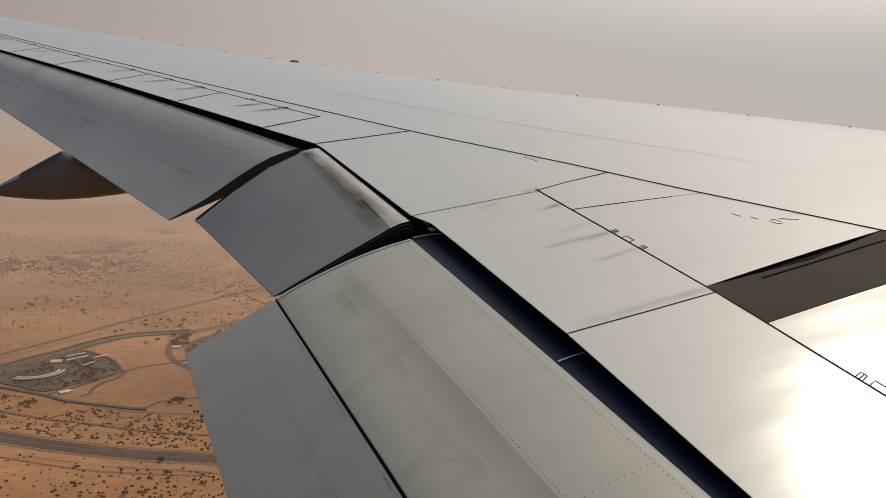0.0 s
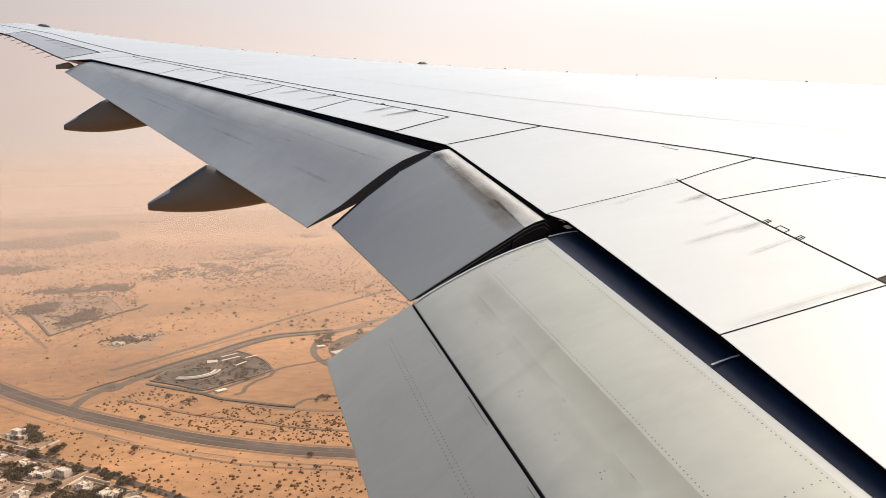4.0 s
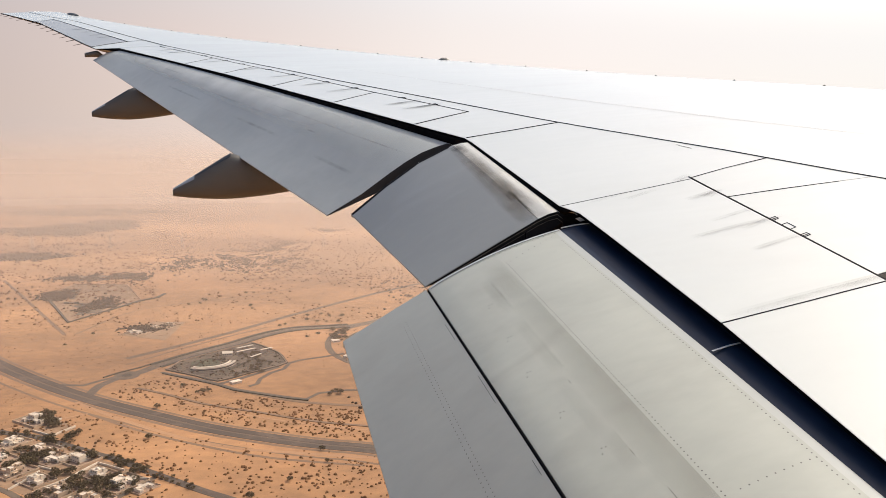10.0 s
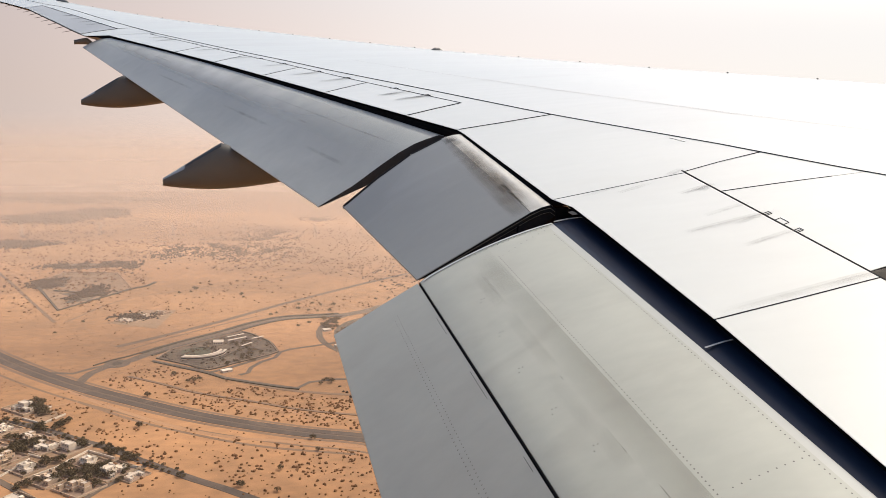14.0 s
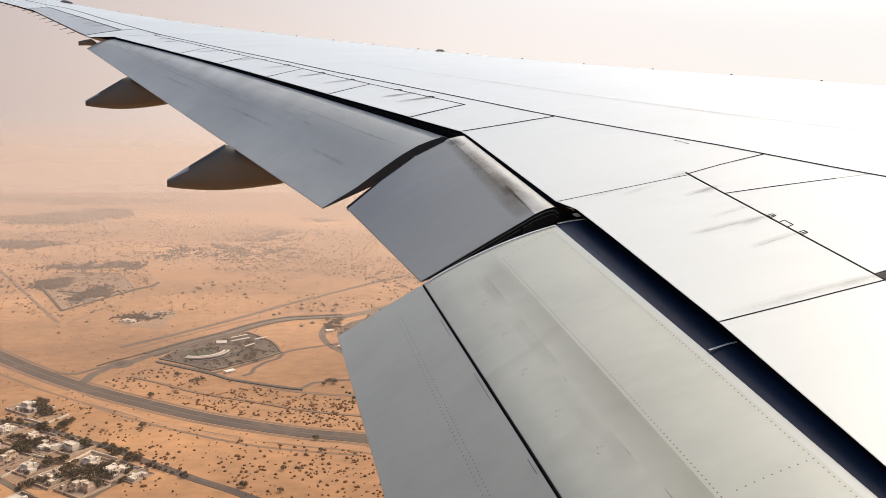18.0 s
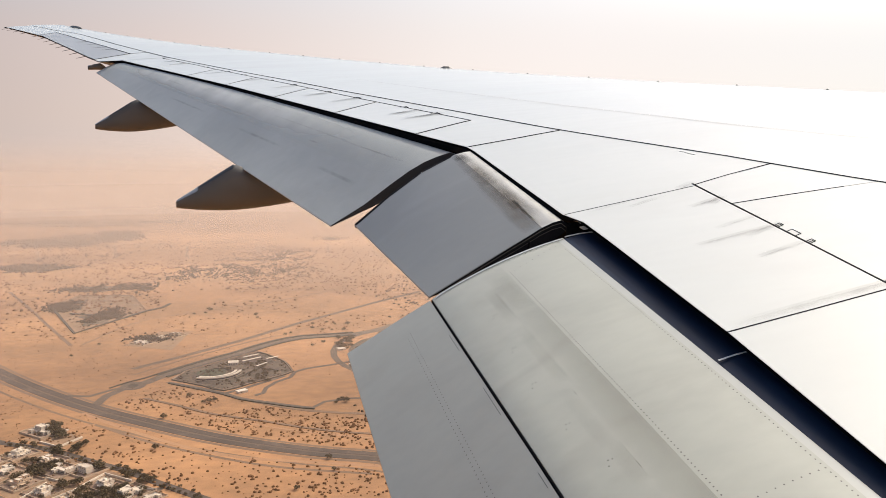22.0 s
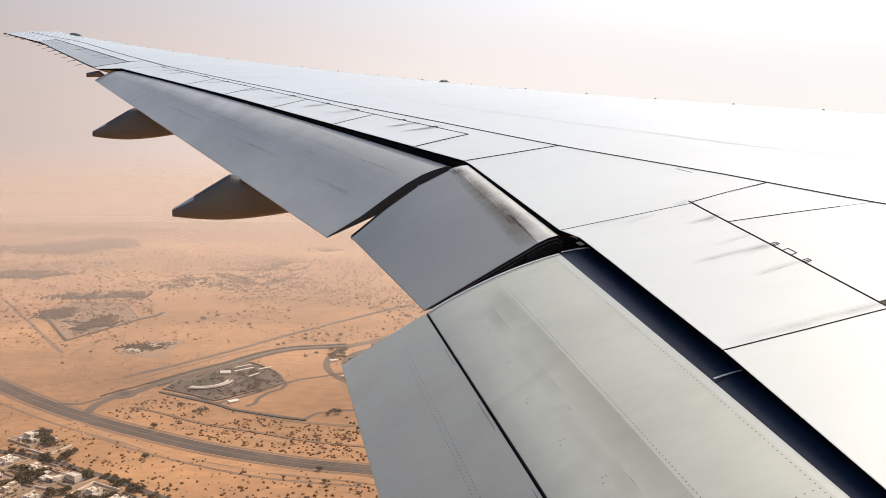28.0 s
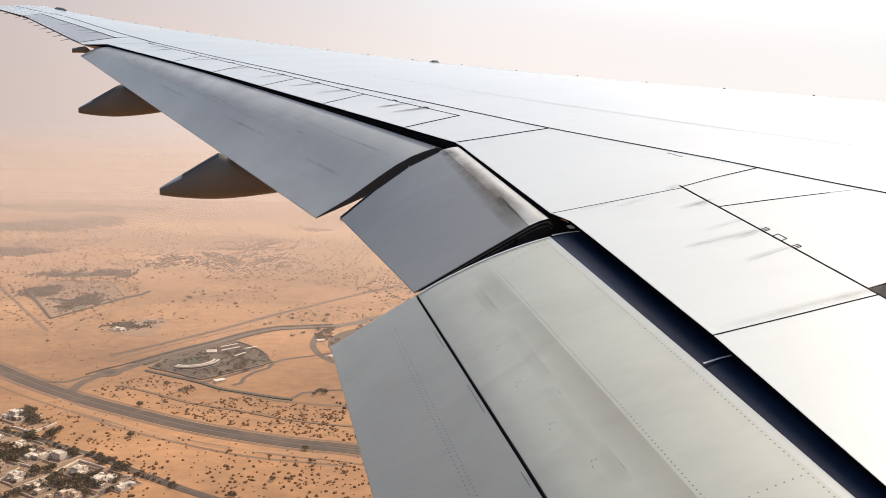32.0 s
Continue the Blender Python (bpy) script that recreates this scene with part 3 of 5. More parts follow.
def two_rail_body(name, y_in, prof_in, y_out, prof_out, material, parent, label="", n=6, smooth=25, bow=0.0):
    secs = []
    for i in range(n + 1):
        k = i / n
        secs.append([(a[0] + (b[0] - a[0]) * k, y_in + (y_out - y_in) * k, a[1] + (b[1] - a[1]) * k + bow * w * 4 * k * (1 - k)) for a, b, w in zip(prof_in, prof_out, BOW)])
    v, f = lofted(secs)
    return part_mesh(name, sharp(tidy(mesh_of(name, v, f)), smooth), material, parent, label)


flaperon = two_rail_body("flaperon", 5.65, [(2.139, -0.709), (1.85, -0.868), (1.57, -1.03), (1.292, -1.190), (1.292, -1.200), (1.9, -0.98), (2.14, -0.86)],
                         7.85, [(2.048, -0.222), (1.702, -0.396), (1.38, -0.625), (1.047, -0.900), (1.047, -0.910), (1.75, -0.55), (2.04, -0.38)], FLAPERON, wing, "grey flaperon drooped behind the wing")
two_rail_body("nose_band", 5.65, [(2.34, -0.72), (2.35, -0.69), (2.29, -0.654), (2.22, -0.672), (2.142, -0.706), (2.145, -0.85)],
              7.85, [(2.25, -0.27), (2.26, -0.235), (2.195, -0.194), (2.13, -0.202), (2.051, -0.224), (2.05, -0.37)], BAND, flaperon, "worn rounded nose of the flaperon, painted pale as if lit", smooth=50)


def end_plate(profile, y, parent, label):
    n = len(profile)
    part_mesh("end_plate", tidy(mesh_of("end_plate", [(x, yy, z) for yy in (y - 0.003, y + 0.003) for x, z in profile], [tuple(range(n)), tuple(range(n, 2 * n))[::-1]] + [(k, (k + 1) % n, n + (k + 1) % n, n + k) for k in range(n)])), SEAL, parent, label)


end_plate([(2.345, -0.72), (2.355, -0.688), (2.29, -0.652), (2.22, -0.67), (2.139, -0.706), (1.30, -1.192), (1.90, -0.985), (2.14, -0.865)], 5.645, flaperon, "dark inner end of the flaperon")
end_plate([(2.25, -0.27), (2.265, -0.233), (2.195, -0.192), (2.13, -0.2), (2.048, -0.222), (1.06, -0.89), (1.75, -0.555), (2.04, -0.385)], 7.856, flaperon, "dark outer end of the flaperon")


NEAR_BLACK = shade("near_black_grey", (0.014, 0.016, 0.019), 0.6, 0, 0.3, 2.0)
EDGE_GLINT = shade("edge_highlight_paint", (0.11, 0.10, 0.08), 0.5, 0.3, 0.2, 3.0)
rim = [(2.33, -0.705), (2.285, -0.672), (2.215, -0.690), (2.13, -0.728), (1.85, -0.888), (1.57, -1.048), (1.34, -1.178)]
for drop, w in ((0.0, 0.004), (0.03, 0.002)):
    v, f = lofted([[(x, 5.636, z - drop), (x, 5.636, z - drop - w), (x, 5.640, z - drop - w), (x, 5.640, z - drop)] for x, z in rim])
    part_mesh("rim", tidy(mesh_of("rim", v, f)), EDGE_GLINT, flaperon, "thin paler line painted as the edge's highlight")


def on_flaperon(s, k, lift=0.004):
    """s: 0 at the inner end to 1; k: 0 at the band to 1 at the rear edge."""
    a = np.array((2.139 - 0.847 * k, 5.65, np.interp(k, (0, 0.341, 0.672, 1), (-0.709, -0.868, -1.03, -1.190))))
    b = np.array((2.048 - 1.001 * k, 7.85, np.interp(k, (0, 0.3457, 0.6673, 1), (-0.222, -0.396, -0.625, -0.900))))
    if k < 0:
        a = np.array((2.139 - 0.847 * k, 5.65, -0.709 - 0.38 * k))
        b = np.array((2.048 - 0.847 * k, 7.85, -0.222 - 0.27 * k))
    p = a + (b - a) * s
    return (p[0] + lift * 0.5, p[1], p[2] + lift + (0.004 if k < 0 else 0))


def flaperon_patch(name, s0, s1, k0, k1, material, label="", wavy=0.0):
    n = 14
    secs = []
    for i in range(n + 1):
        s = s0 + (s1 - s0) * i / n
        w = wavy * noise.noise((s * 9, k0 * 20, 1))
        secs.append([on_flaperon(s, k) for k in ((k0, 0.0, k1 * 0.5, k1 + w) if k0 < 0 else np.linspace(k0, k1 + w, 6))])
    v, f = lofted(secs, closed=False)
    across = [0, -k0 / (k1 - k0), (k1 * 0.5 - k0) / (k1 - k0), 1] if k0 < 0 else np.linspace(0, 1, 6)
    part_mesh(name, patch_uv(tidy(mesh_of(name, v, f)), across), material, flaperon, label)


for s0, s1, k0, k1 in ((0.005, 0.60, -0.08, 0.13), (0.02, 0.30, -0.03, 0.15), (0.22, 0.80, -0.07, 0.10), (0.5, 0.995, -0.08, 0.08), (0.04, 0.93, -0.115, 0.04), (0.1, 0.5, -0.10, 0.05)):
    flaperon_patch("grime_band", s0, s1, k0, k1, SMUDGE, "brownish worn band below the nose", 0.004)
flaperon_patch("soot_mark", 0.84, 0.995, -0.09, 0.03, STREAK, "black soot mark", 0.02)
flaperon_patch("soot_mark", 0.90, 0.99, -0.05, 0.06, STREAK, "black soot mark", 0.02)
for s0, s1, k in ((0.06, 0.20, -0.012), (0.17, 0.30, -0.02)):
    flaperon_patch("scratch", s0, s1, k, k + 0.006, STREAK, "", 0.006)
secs = []
for k in np.linspace(0.05, 1.0, 12):
    w = 0.010 + 0.012 * k
    a, b = on_flaperon(1.002 - w, k, 0.006), on_flaperon(1.002, k, 0.006)
    secs.append([a, b, (b[0], b[1], b[2] - 0.03), (a[0], a[1], a[2] - 0.03)])
v, f = lofted(secs)
part_mesh("edge_seal", tidy(mesh_of("edge_seal", v, f)), SEAL, flaperon, "black rubber seal along the outer edge")

# ---- outboard flap ----
out_in = [(2.15, -0.30), (2.12, -0.225), (2.056, -0.214), (1.93, -0.255), (1.80, -0.308), (1.64, -0.40), (1.47, -0.519), (1.18, -0.735), (0.848, -0.938), (0.848, -0.948), (1.3, -0.74), (1.7, -0.53), (2.05, -0.40)]
out_out = [(-2.40, 1.42), (-2.42, 1.455), (-2.452, 1.452), (-2.50, 1.442), (-2.55, 1.428), (-2.63, 1.40), (-2.71, 1.365), (-2.84, 1.292), (-2.961, 1.218), (-2.961, 1.208), (-2.8, 1.27), (-2.65, 1.32), (-2.5, 1.36)]
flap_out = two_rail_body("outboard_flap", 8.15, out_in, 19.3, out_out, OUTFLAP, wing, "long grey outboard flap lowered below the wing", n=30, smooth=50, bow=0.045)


def on_out_flap(s, i, lift=0.003):
    a, b = np.array((out_in[i][0], 8.15, out_in[i][1])), np.array((out_out[i][0], 19.3, out_out[i][1]))
    p = a + (b - a) * s
    return (p[0] - 0.2 * lift, p[1], p[2] + lift + 0.045 * BOW[i] * 4 * s * (1 - s))


secs = [[on_out_flap(s, i, 0.004) for i in (1, 2, 3, 4, 5, 6)] for s in np.linspace(-0.02, 1.02, 42)[1:-1]]
v, f = lofted(secs, closed=False)
part_mesh("nose_wear", sharp(patch_uv(tidy(mesh_of("nose_wear", v, f)), (0, 0.10, 0.3, 0.5, 0.75, 1)), 60), LIT_WEAR, flap_out, "pale worn paint and painted sky light along the flap nose")
for s0, s1, i, m in ((0.01, 0.13, 4, SCUFF), (0.11, 0.30, 4, SCUFF), (0.30, 0.36, 3, SCUFF), (0.16, 0.18, 5, SCUFF), (0.36, 0.44, 5, SCUFF), (0.60, 0.70, 4, SCUFF), (0.04, 0.12, 6, SCUFF), (0.20, 0.34, 6, SCUFF), (0.50, 0.54, 3, SCUFF), (0.45, 0.60, 6, SCUFF)):
    rows = []
    for s in np.linspace(s0, s1, 9):
        p, q = np.array(on_out_flap(s, i, 0.0055)), np.array(on_out_flap(s, i + 1, 0.0055))
        c = 0.12 * math.sin(17 * s0 + 9 * s)
        rows.append([tuple(p + (q - p) * (0.40 + c * 0.5)), tuple(p + (q - p) * (0.48 + c * 0.5)), tuple(p + (q - p) * (0.56 + c * 0.5))])
    v, f = lofted(rows, closed=False)
    part_mesh("stain", patch_uv(tidy(mesh_of("stain", v, f)), (0, 0.5, 1)), m, flap_out, "faint brown stain on the flap")
end_v = [(x, 8.146, z) for x, z in out_in]
part_mesh("end_plate", tidy(mesh_of("end_plate", end_v + [(x, 8.142, z) for x, z in out_in], [tuple(range(13)), tuple(range(13, 26))[::-1]])), NEAR_BLACK, flap_out, "dark end plate of the flap")

# ---- inboard flap ----
def rail(x, z, slope):
    lead = 0.034 if 1.2 < x < 1.3 else 0.03
    shift = 0.013 if 1.19 < x < 1.31 else 0.0
    return lambda y: (x + shift + lead * (5.5 - y), y, z - slope * (5.5 - y) - 0.008 * max(0.0, 3.5 - y))


def rails_body(name, rails, y0, y1, material, parent, label="", n=29, smooth=30):
    secs = [[r(y) for r in rails] for y in np.linspace(y0, y1, n + 1)]
    v, f = lofted(secs)
    return part_mesh(name, sharp(tidy(mesh_of(name, v, f)), smooth), material, parent, label)


MAIN = [(x, -0.765 - 0.25 * (2.245 - x) - 0.1767 * (2.245 - x) ** 2) for x in (2.245, 2.15, 2.05, 1.948, 1.85, 1.77, 1.70, 1.60, 1.50, 1.42, 1.34, 1.268)]
flap_in = rails_body("inboard_flap", [rail(x, z, 0.2 - 0.008 * (2.26 - x)) for x, z in MAIN] + [rail(1.268, -1.20, 0.192), rail(1.7, -1.16, 0.195), rail(2.245, -1.09, 0.2)],
                     -0.3, 5.5, FLAP, wing, "large pale grey inboard flap, extended and drooped", smooth=30)
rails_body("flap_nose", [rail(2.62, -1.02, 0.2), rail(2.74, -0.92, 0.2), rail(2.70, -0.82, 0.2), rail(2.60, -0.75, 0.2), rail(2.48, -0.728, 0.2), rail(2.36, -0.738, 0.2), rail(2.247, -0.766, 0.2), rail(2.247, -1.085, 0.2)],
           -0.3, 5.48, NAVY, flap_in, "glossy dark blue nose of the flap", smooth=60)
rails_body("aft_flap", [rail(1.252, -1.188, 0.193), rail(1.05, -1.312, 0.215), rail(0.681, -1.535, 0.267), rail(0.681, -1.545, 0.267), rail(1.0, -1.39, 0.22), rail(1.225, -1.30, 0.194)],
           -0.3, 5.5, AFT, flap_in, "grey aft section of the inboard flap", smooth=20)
rails_body("slot_seal", [rail(1.30, -1.225, 0.192), rail(1.20, -1.235, 0.194), rail(1.20, -1.27, 0.194), rail(1.30, -1.27, 0.192)], -0.3, 5.47, SEAL, flap_in, "black slot between the flap sections")


rails_body("slot_lip", [rail(1.2672, -1.181, 0.192), rail(1.262, -1.181, 0.192), rail(1.262, -1.24, 0.192), rail(1.2672, -1.24, 0.192)], -0.3, 5.5, SEAL, flap_in, "black rubber lip of the slot")


def on_flap(x, y, lift=0.002):
    xs, zs = [m[0] for m in MAIN][::-1], [m[1] for m in MAIN][::-1]
    if x < 1.262:
        z = float(np.interp(x, (0.681, 1.05, 1.252), (-1.535, -1.312, -1.188)))
        s = float(np.interp(x, (0.681, 1.05, 1.228), (0.267, 0.215, 0.194)))
    else:
        z = float(np.interp(x, xs, zs))
        s = 0.2 - 0.008 * (2.26 - x)
    lead = 0.034 if 1.2 < x < 1.3 else 0.03
    shift = 0.013 if 1.19 < x < 1.31 else 0.0
    return (x + shift + lead * (5.5 - y), y, z - s * (5.5 - y) - 0.008 * max(0.0, 3.5 - y) + lift)


def flap_patch(name, x0, x1, y0, y1, material, label="", n=29, lift=0.0008, ends=(0, 1)):
    xs = sorted({x0, x1, *[m[0] for m in MAIN if x0 < m[0] < x1]})
    secs = [[on_flap(x, y, lift) for x in xs] for y in np.linspace(y0, y1, n + 1)]
    v, f = lofted(secs, closed=False)
    part_mesh(name, sharp(patch_uv(tidy(mesh_of(name, v, f)), np.linspace(*ends, len(xs))), 60), material, flap_in, label)


flap_patch("rubbing_strip", 1.60, 1.755, -0.3, 5.49, STRIP, "slightly darker worn strip along the flap", ends=(0, 0.5))
for y0, y1 in ((4.72, 4.95), (3.95, 4.25), (3.3, 3.42)):
    flap_patch("chafe_mark", 1.2345, 1.2365, y0, y1, NEAR_BLACK, lift=0.0008)
for x, y0, y1 in ((1.60, 3.95, 4.5), (1.57, 3.4, 3.75), (1.585, 3.1, 3.22), (1.6, 4.75, 5.1)):
    flap_patch("smear", x - 0.06, x + 0.02, y0 - 0.1, y1 + 0.1, FILM, lift=0.0022)
flap_patch("smear", 1.60, 1.752, 4.75, 5.47, FILM, lift=0.0014)
for x, y0, y1 in ((1.585, 3.74, 3.79), (1.60, 3.08, 3.14), (1.62, 2.7, 2.84), (1.60, 2.5, 2.58)):
    flap_patch("scratch", x, x + 0.005, y0, y1, STREAK, lift=0.0025)
flap_patch("front_strip", 2.200, 2.243, -0.3, 5.46, EDGE, "pale strip along the front of the flap", lift=0.0005)
flap_patch("edge_strip", 1.28, 2.235, 5.472, 5.49, PALE, "pale strip along the flap end", n=1, lift=0.004)
flap_patch("edge_line", 1.28, 2.235, 5.464, 5.469, SEAL, n=1, lift=0.0045)
for tri in (((2.391, 5.66, -0.625), (2.404, 5.66, -0.620), (2.451, 5.60, -0.675), (2.425, 5.60, -0.675)), ((2.422, 5.62, -0.702), (2.453, 5.62, -0.694), (2.494, 5.58, -0.711), (2.446, 5.58, -0.720))):
    vs = list(tri) + [(x + 0.004, y + 0.02, z - 0.003) for x, y, z in tri]
    part_mesh("bracket", tidy(mesh_of("bracket", vs, [(0, 1, 2, 3), (7, 6, 5, 4), (0, 1, 5, 4), (1, 2, 6, 5), (2, 3, 7, 6), (3, 0, 4, 7)])), SLOT_LIGHT, wing, "small white plate painting light seen through the dark slot")
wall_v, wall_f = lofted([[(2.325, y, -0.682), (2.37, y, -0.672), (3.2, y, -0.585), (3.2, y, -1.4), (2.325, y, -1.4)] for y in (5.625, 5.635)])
part_mesh("slot_bulkhead", tidy(mesh_of("slot_bulkhead", wall_v, wall_f)), BLACK, wing, "added black plate keeping the end of the flap slot dark")
bar_v, bar_f = lofted([[(x, y, z) for y in (5.57, 5.60) for z in (-0.80, -0.98)] for x in (2.02, 2.04)])
part_mesh("hinge_arm", tidy(mesh_of("hinge_arm", bar_v, bar_f)), SEAL, wing)
# small stencilled marks that cannot be read
for x, y, n in ((3.955, 6.66, 0.05), (3.935, 6.72, 0.05), (3.915, 6.79, 0.04), (4.62, 4.74, 0.07), (4.70, 4.64, 0.06)):
    slip([(x, y), (x - 0.02, y + n)], 0.012, 0.0006, 0.0025, "stencil_mark", MARK, wing)
slip([(4.78 + 0.035 * math.cos(a), 4.55 + 0.05 * math.sin(a)) for a in np.linspace(0, 2 * math.pi, 12)], 0.006, 0.0008, 0.0025, "filler_cap_ring", MARK, wing)
slip([(4.86, 4.60), (4.98, 4.52)], 0.015, 0.0008, 0.0025, "stencil_mark", PALE, wing)
# curved pale seal across the dark nose
secs = []
for x, z in ((2.25, -0.752), (2.30, -0.742), (2.36, -0.731), (2.44, -0.722), (2.52, -0.724), (2.60, -0.742), (2.66, -0.77)):
    bow = 0.10 * (x - 2.25)
    secs.append([(x + 0.06, 3.53 + bow - 0.007, z - 0.2 * (5.5 - 3.53 - bow)), (x + 0.06, 3.53 + bow - 0.007, z - 0.2 * (5.5 - 3.53 - bow) + 0.002), (x + 0.06, 3.53 + bow + 0.007, z - 0.2 * (5.5 - 3.53 - bow) + 0.0025), (x + 0.06, 3.53 + bow + 0.007, z - 0.2 * (5.5 - 3.53 - bow))])
v, f = lofted(secs)
part_mesh("seal_strip", tidy(mesh_of("seal_strip", v, f)), PALE, flap_in, "pale seal strip across the dark flap nose")
secs = []
for x, z in ((2.25, -0.752), (2.30, -0.742), (2.36, -0.731), (2.44, -0.722), (2.52, -0.724), (2.60, -0.742)):
    at = (x + 0.001, z - 0.006)
    secs.append([(at[0], 5.470, at[1]), (at[0], 5.470, at[1] + 0.0075), (at[0], 5.475, at[1] + 0.008), (at[0], 5.475, at[1])])
v, f = lofted(secs)
part_mesh("end_strip", tidy(mesh_of("end_strip", v, f)), PALE, flap_in, "thin pale strip at the end of the dark flap nose")


def rivet_row(points, pitch, name="rivet_line", size=0.0038):
    """Rivet heads along a line of (x, y) on the flap."""
    verts, faces = [], []
    for (xa, ya), (xb, yb) in zip(points, points[1:]):
        n = max(1, int(math.hypot(xb - xa, yb - ya) / pitch))
        for k in range(n):
            x, y = xa + (xb - xa) * k / n, ya + (yb - ya) * k / n
            s = size * random.uniform(0.94, 1.06)
            b = len(verts)
            verts += [on_flap(x + s * math.cos(a), y + s * 1.2 * math.sin(a), 0.0009) for a in np.linspace(0, 2 * math.pi, 6, endpoint=False)] + [on_flap(x, y, 0.0016)]
            faces += [(b + j, b + (j + 1) % 6, b + 6) for j in range(6)]
    ob = part_mesh(name, mesh_of(name, verts, faces), RIVET, flap_in, "row of small dark rivets")
    tagged(ob, kind="stuff")


rivet_row([(1.772, 5.27), (1.775, 0.0)], 0.028)
rivet_row([(2.185, 5.30), (2.185, 4.0), (2.182, 2.66), (2.18, 0.0)], 0.030)
rivet_row([(2.15, 2.66), (1.80, 2.66)], 0.036)
rivet_row([(1.80, 5.27), (2.2, 5.42)], 0.05)
rivet_row([(1.066, 5.25), (1.066, 0.0)], 0.03, size=0.0030)
rivet_row([(1.042, 5.2), (1.042, 0.0)], 0.034, size=0.0032)
rivet_row([(1.62, 5.45), (2.23, 5.45)], 0.04)
for x, y in ((1.50, 4.82), (1.47, 4.38), (1.44, 3.98), (1.45, 3.55), (1.50, 3.19)):
    rivet_row([(x, y), (x + 0.012, y + 0.035), (x + 0.03, y + 0.03), (x + 0.034, y - 0.01)], 0.03, "fastener", 0.0038)


# ---- flap track fairings ----
def fairing(y, top_x, top_z, tip_x, tip_z, low_z, front_x, front_z, width, label):
    """A canoe-shaped fairing under the flap, with a blunt rear tip."""
    secs = []
    for k in np.linspace(0, 1, 25):
        x = tip_x + (front_x - tip_x) * k
        zt = tip_z + (top_z - tip_z) * (x - tip_x) / (top_x - tip_x) if x < top_x else top_z + (front_z + 0.05 - top_z) * (x - top_x) / (front_x - top_x)
        zl = low_z + (tip_z - 0.09 - low_z) * max(0, 1 - k * 3.6) ** 2 + (front_z - low_z) * max(0, (k - 0.3) / 0.7) ** 1.5
        w = width * 0.5 * min(1, 0.35 + 1.9 * k ** 0.8)
        mid, half = (zt + zl) / 2, (zt - zl) / 2
        ring = []
        for a in np.linspace(0, 2 * math.pi, 20, endpoint=False):
            c, q = math.cos(a), math.sin(a)
            ring.append((x, y - w * math.copysign(abs(c) ** 0.55, c), mid + half * math.copysign(abs(q) ** 0.75, q)))
        secs.append(ring)
    v, f = lofted(secs)
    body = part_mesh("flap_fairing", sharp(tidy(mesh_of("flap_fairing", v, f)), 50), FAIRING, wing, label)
    for name, first_sec, last_sec, m, words in (("fairing_cap", 0, 4, CAP, "pale blue-grey tip of the fairing"), ("fairing_top", 3, 9, NEAR_BLACK, "dark navy top face of the fairing")):
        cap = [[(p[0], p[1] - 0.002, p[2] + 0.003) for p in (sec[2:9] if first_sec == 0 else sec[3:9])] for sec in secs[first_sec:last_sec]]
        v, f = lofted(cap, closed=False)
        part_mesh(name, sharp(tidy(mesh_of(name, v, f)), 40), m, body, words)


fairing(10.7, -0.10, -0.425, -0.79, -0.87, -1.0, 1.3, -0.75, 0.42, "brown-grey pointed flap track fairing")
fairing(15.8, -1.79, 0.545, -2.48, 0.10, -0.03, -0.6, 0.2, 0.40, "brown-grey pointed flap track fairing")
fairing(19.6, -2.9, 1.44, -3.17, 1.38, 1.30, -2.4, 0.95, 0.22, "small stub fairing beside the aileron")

# ---- fuselage side with the cabin window that the eye looks out of ----
PAINT = shade("fuselage_paint", (0.72, 0.72, 0.70), 0.35, 0, 0.04, 0.8)
secs = []
SIDE = 0.16


def hull(a):
    return (SIDE - 3.1 + 3.1 * math.cos(a), -0.35 + 3.1 * math.sin(a))


fuselage = thing("fuselage", "plain white side wall of the airliner cabin with one window", "aircraft fuselage", kind="structure")
window_a = [math.asin((z + 0.35) / 3.1) for z in (-0.22, 0.26)]


def hull_piece(name, x0, x1, a0, a1, n=12):
    outer = [[(x, *hull(a)) for a in np.linspace(a0, a1, n)] for x in (x0, x1)]
    inner = [[(x, y - 0.05 * math.cos(a), z - 0.05 * math.sin(a)) for a, (y, z) in ((a, hull(a)) for a in np.linspace(a0, a1, n))] for x in (x0, x1)]
    secs = [o + i[::-1] for o, i in zip(outer, inner)]
    v, f = lofted(secs)
    part_mesh(name, sharp(tidy(mesh_of(name, v, f))), PAINT, fuselage)


hull_piece("far_side", -9.0, 12.0, 1.5, 2 * math.pi - 1.1, 30)
hull_piece("side_wall", -9.0, -0.16, -1.1, 1.5)
hull_piece("side_wall", 0.47, 12.0, -1.1, 1.5)
hull_piece("side_wall_below_window", -0.16, 0.47, -1.1, window_a[0])
hull_piece("side_wall_above_window", -0.16, 0.47, window_a[1], 1.5)

# ---- desert ----
G = -450.0
SAND = shade("desert_sand", (0.340, 0.171, 0.0715), 0.95, 0, 0.30, 0.004, (0.6, 0.9, 1), 16, 0, (0.26, 0.14, 0.065), 0.35)
ROAD = shade("dusty_asphalt", (0.075, 0.053, 0.038), 0.9, 0, 0.15, 0.01, (1, 1, 1), 20, 0, (0.22, 0.15, 0.10), 0.4)
ACCESS = shade("worn_grey_asphalt", (0.115, 0.081, 0.055), 0.9, 0, 0.14, 0.02, (1, 1, 1), 12, 0, (0.20, 0.13, 0.08), 0.35)
GRADED = shade("graded_brown_sand", (0.135, 0.085, 0.052), 0.95, 0, 0.15, 0.01, (1, 1, 1), 12)
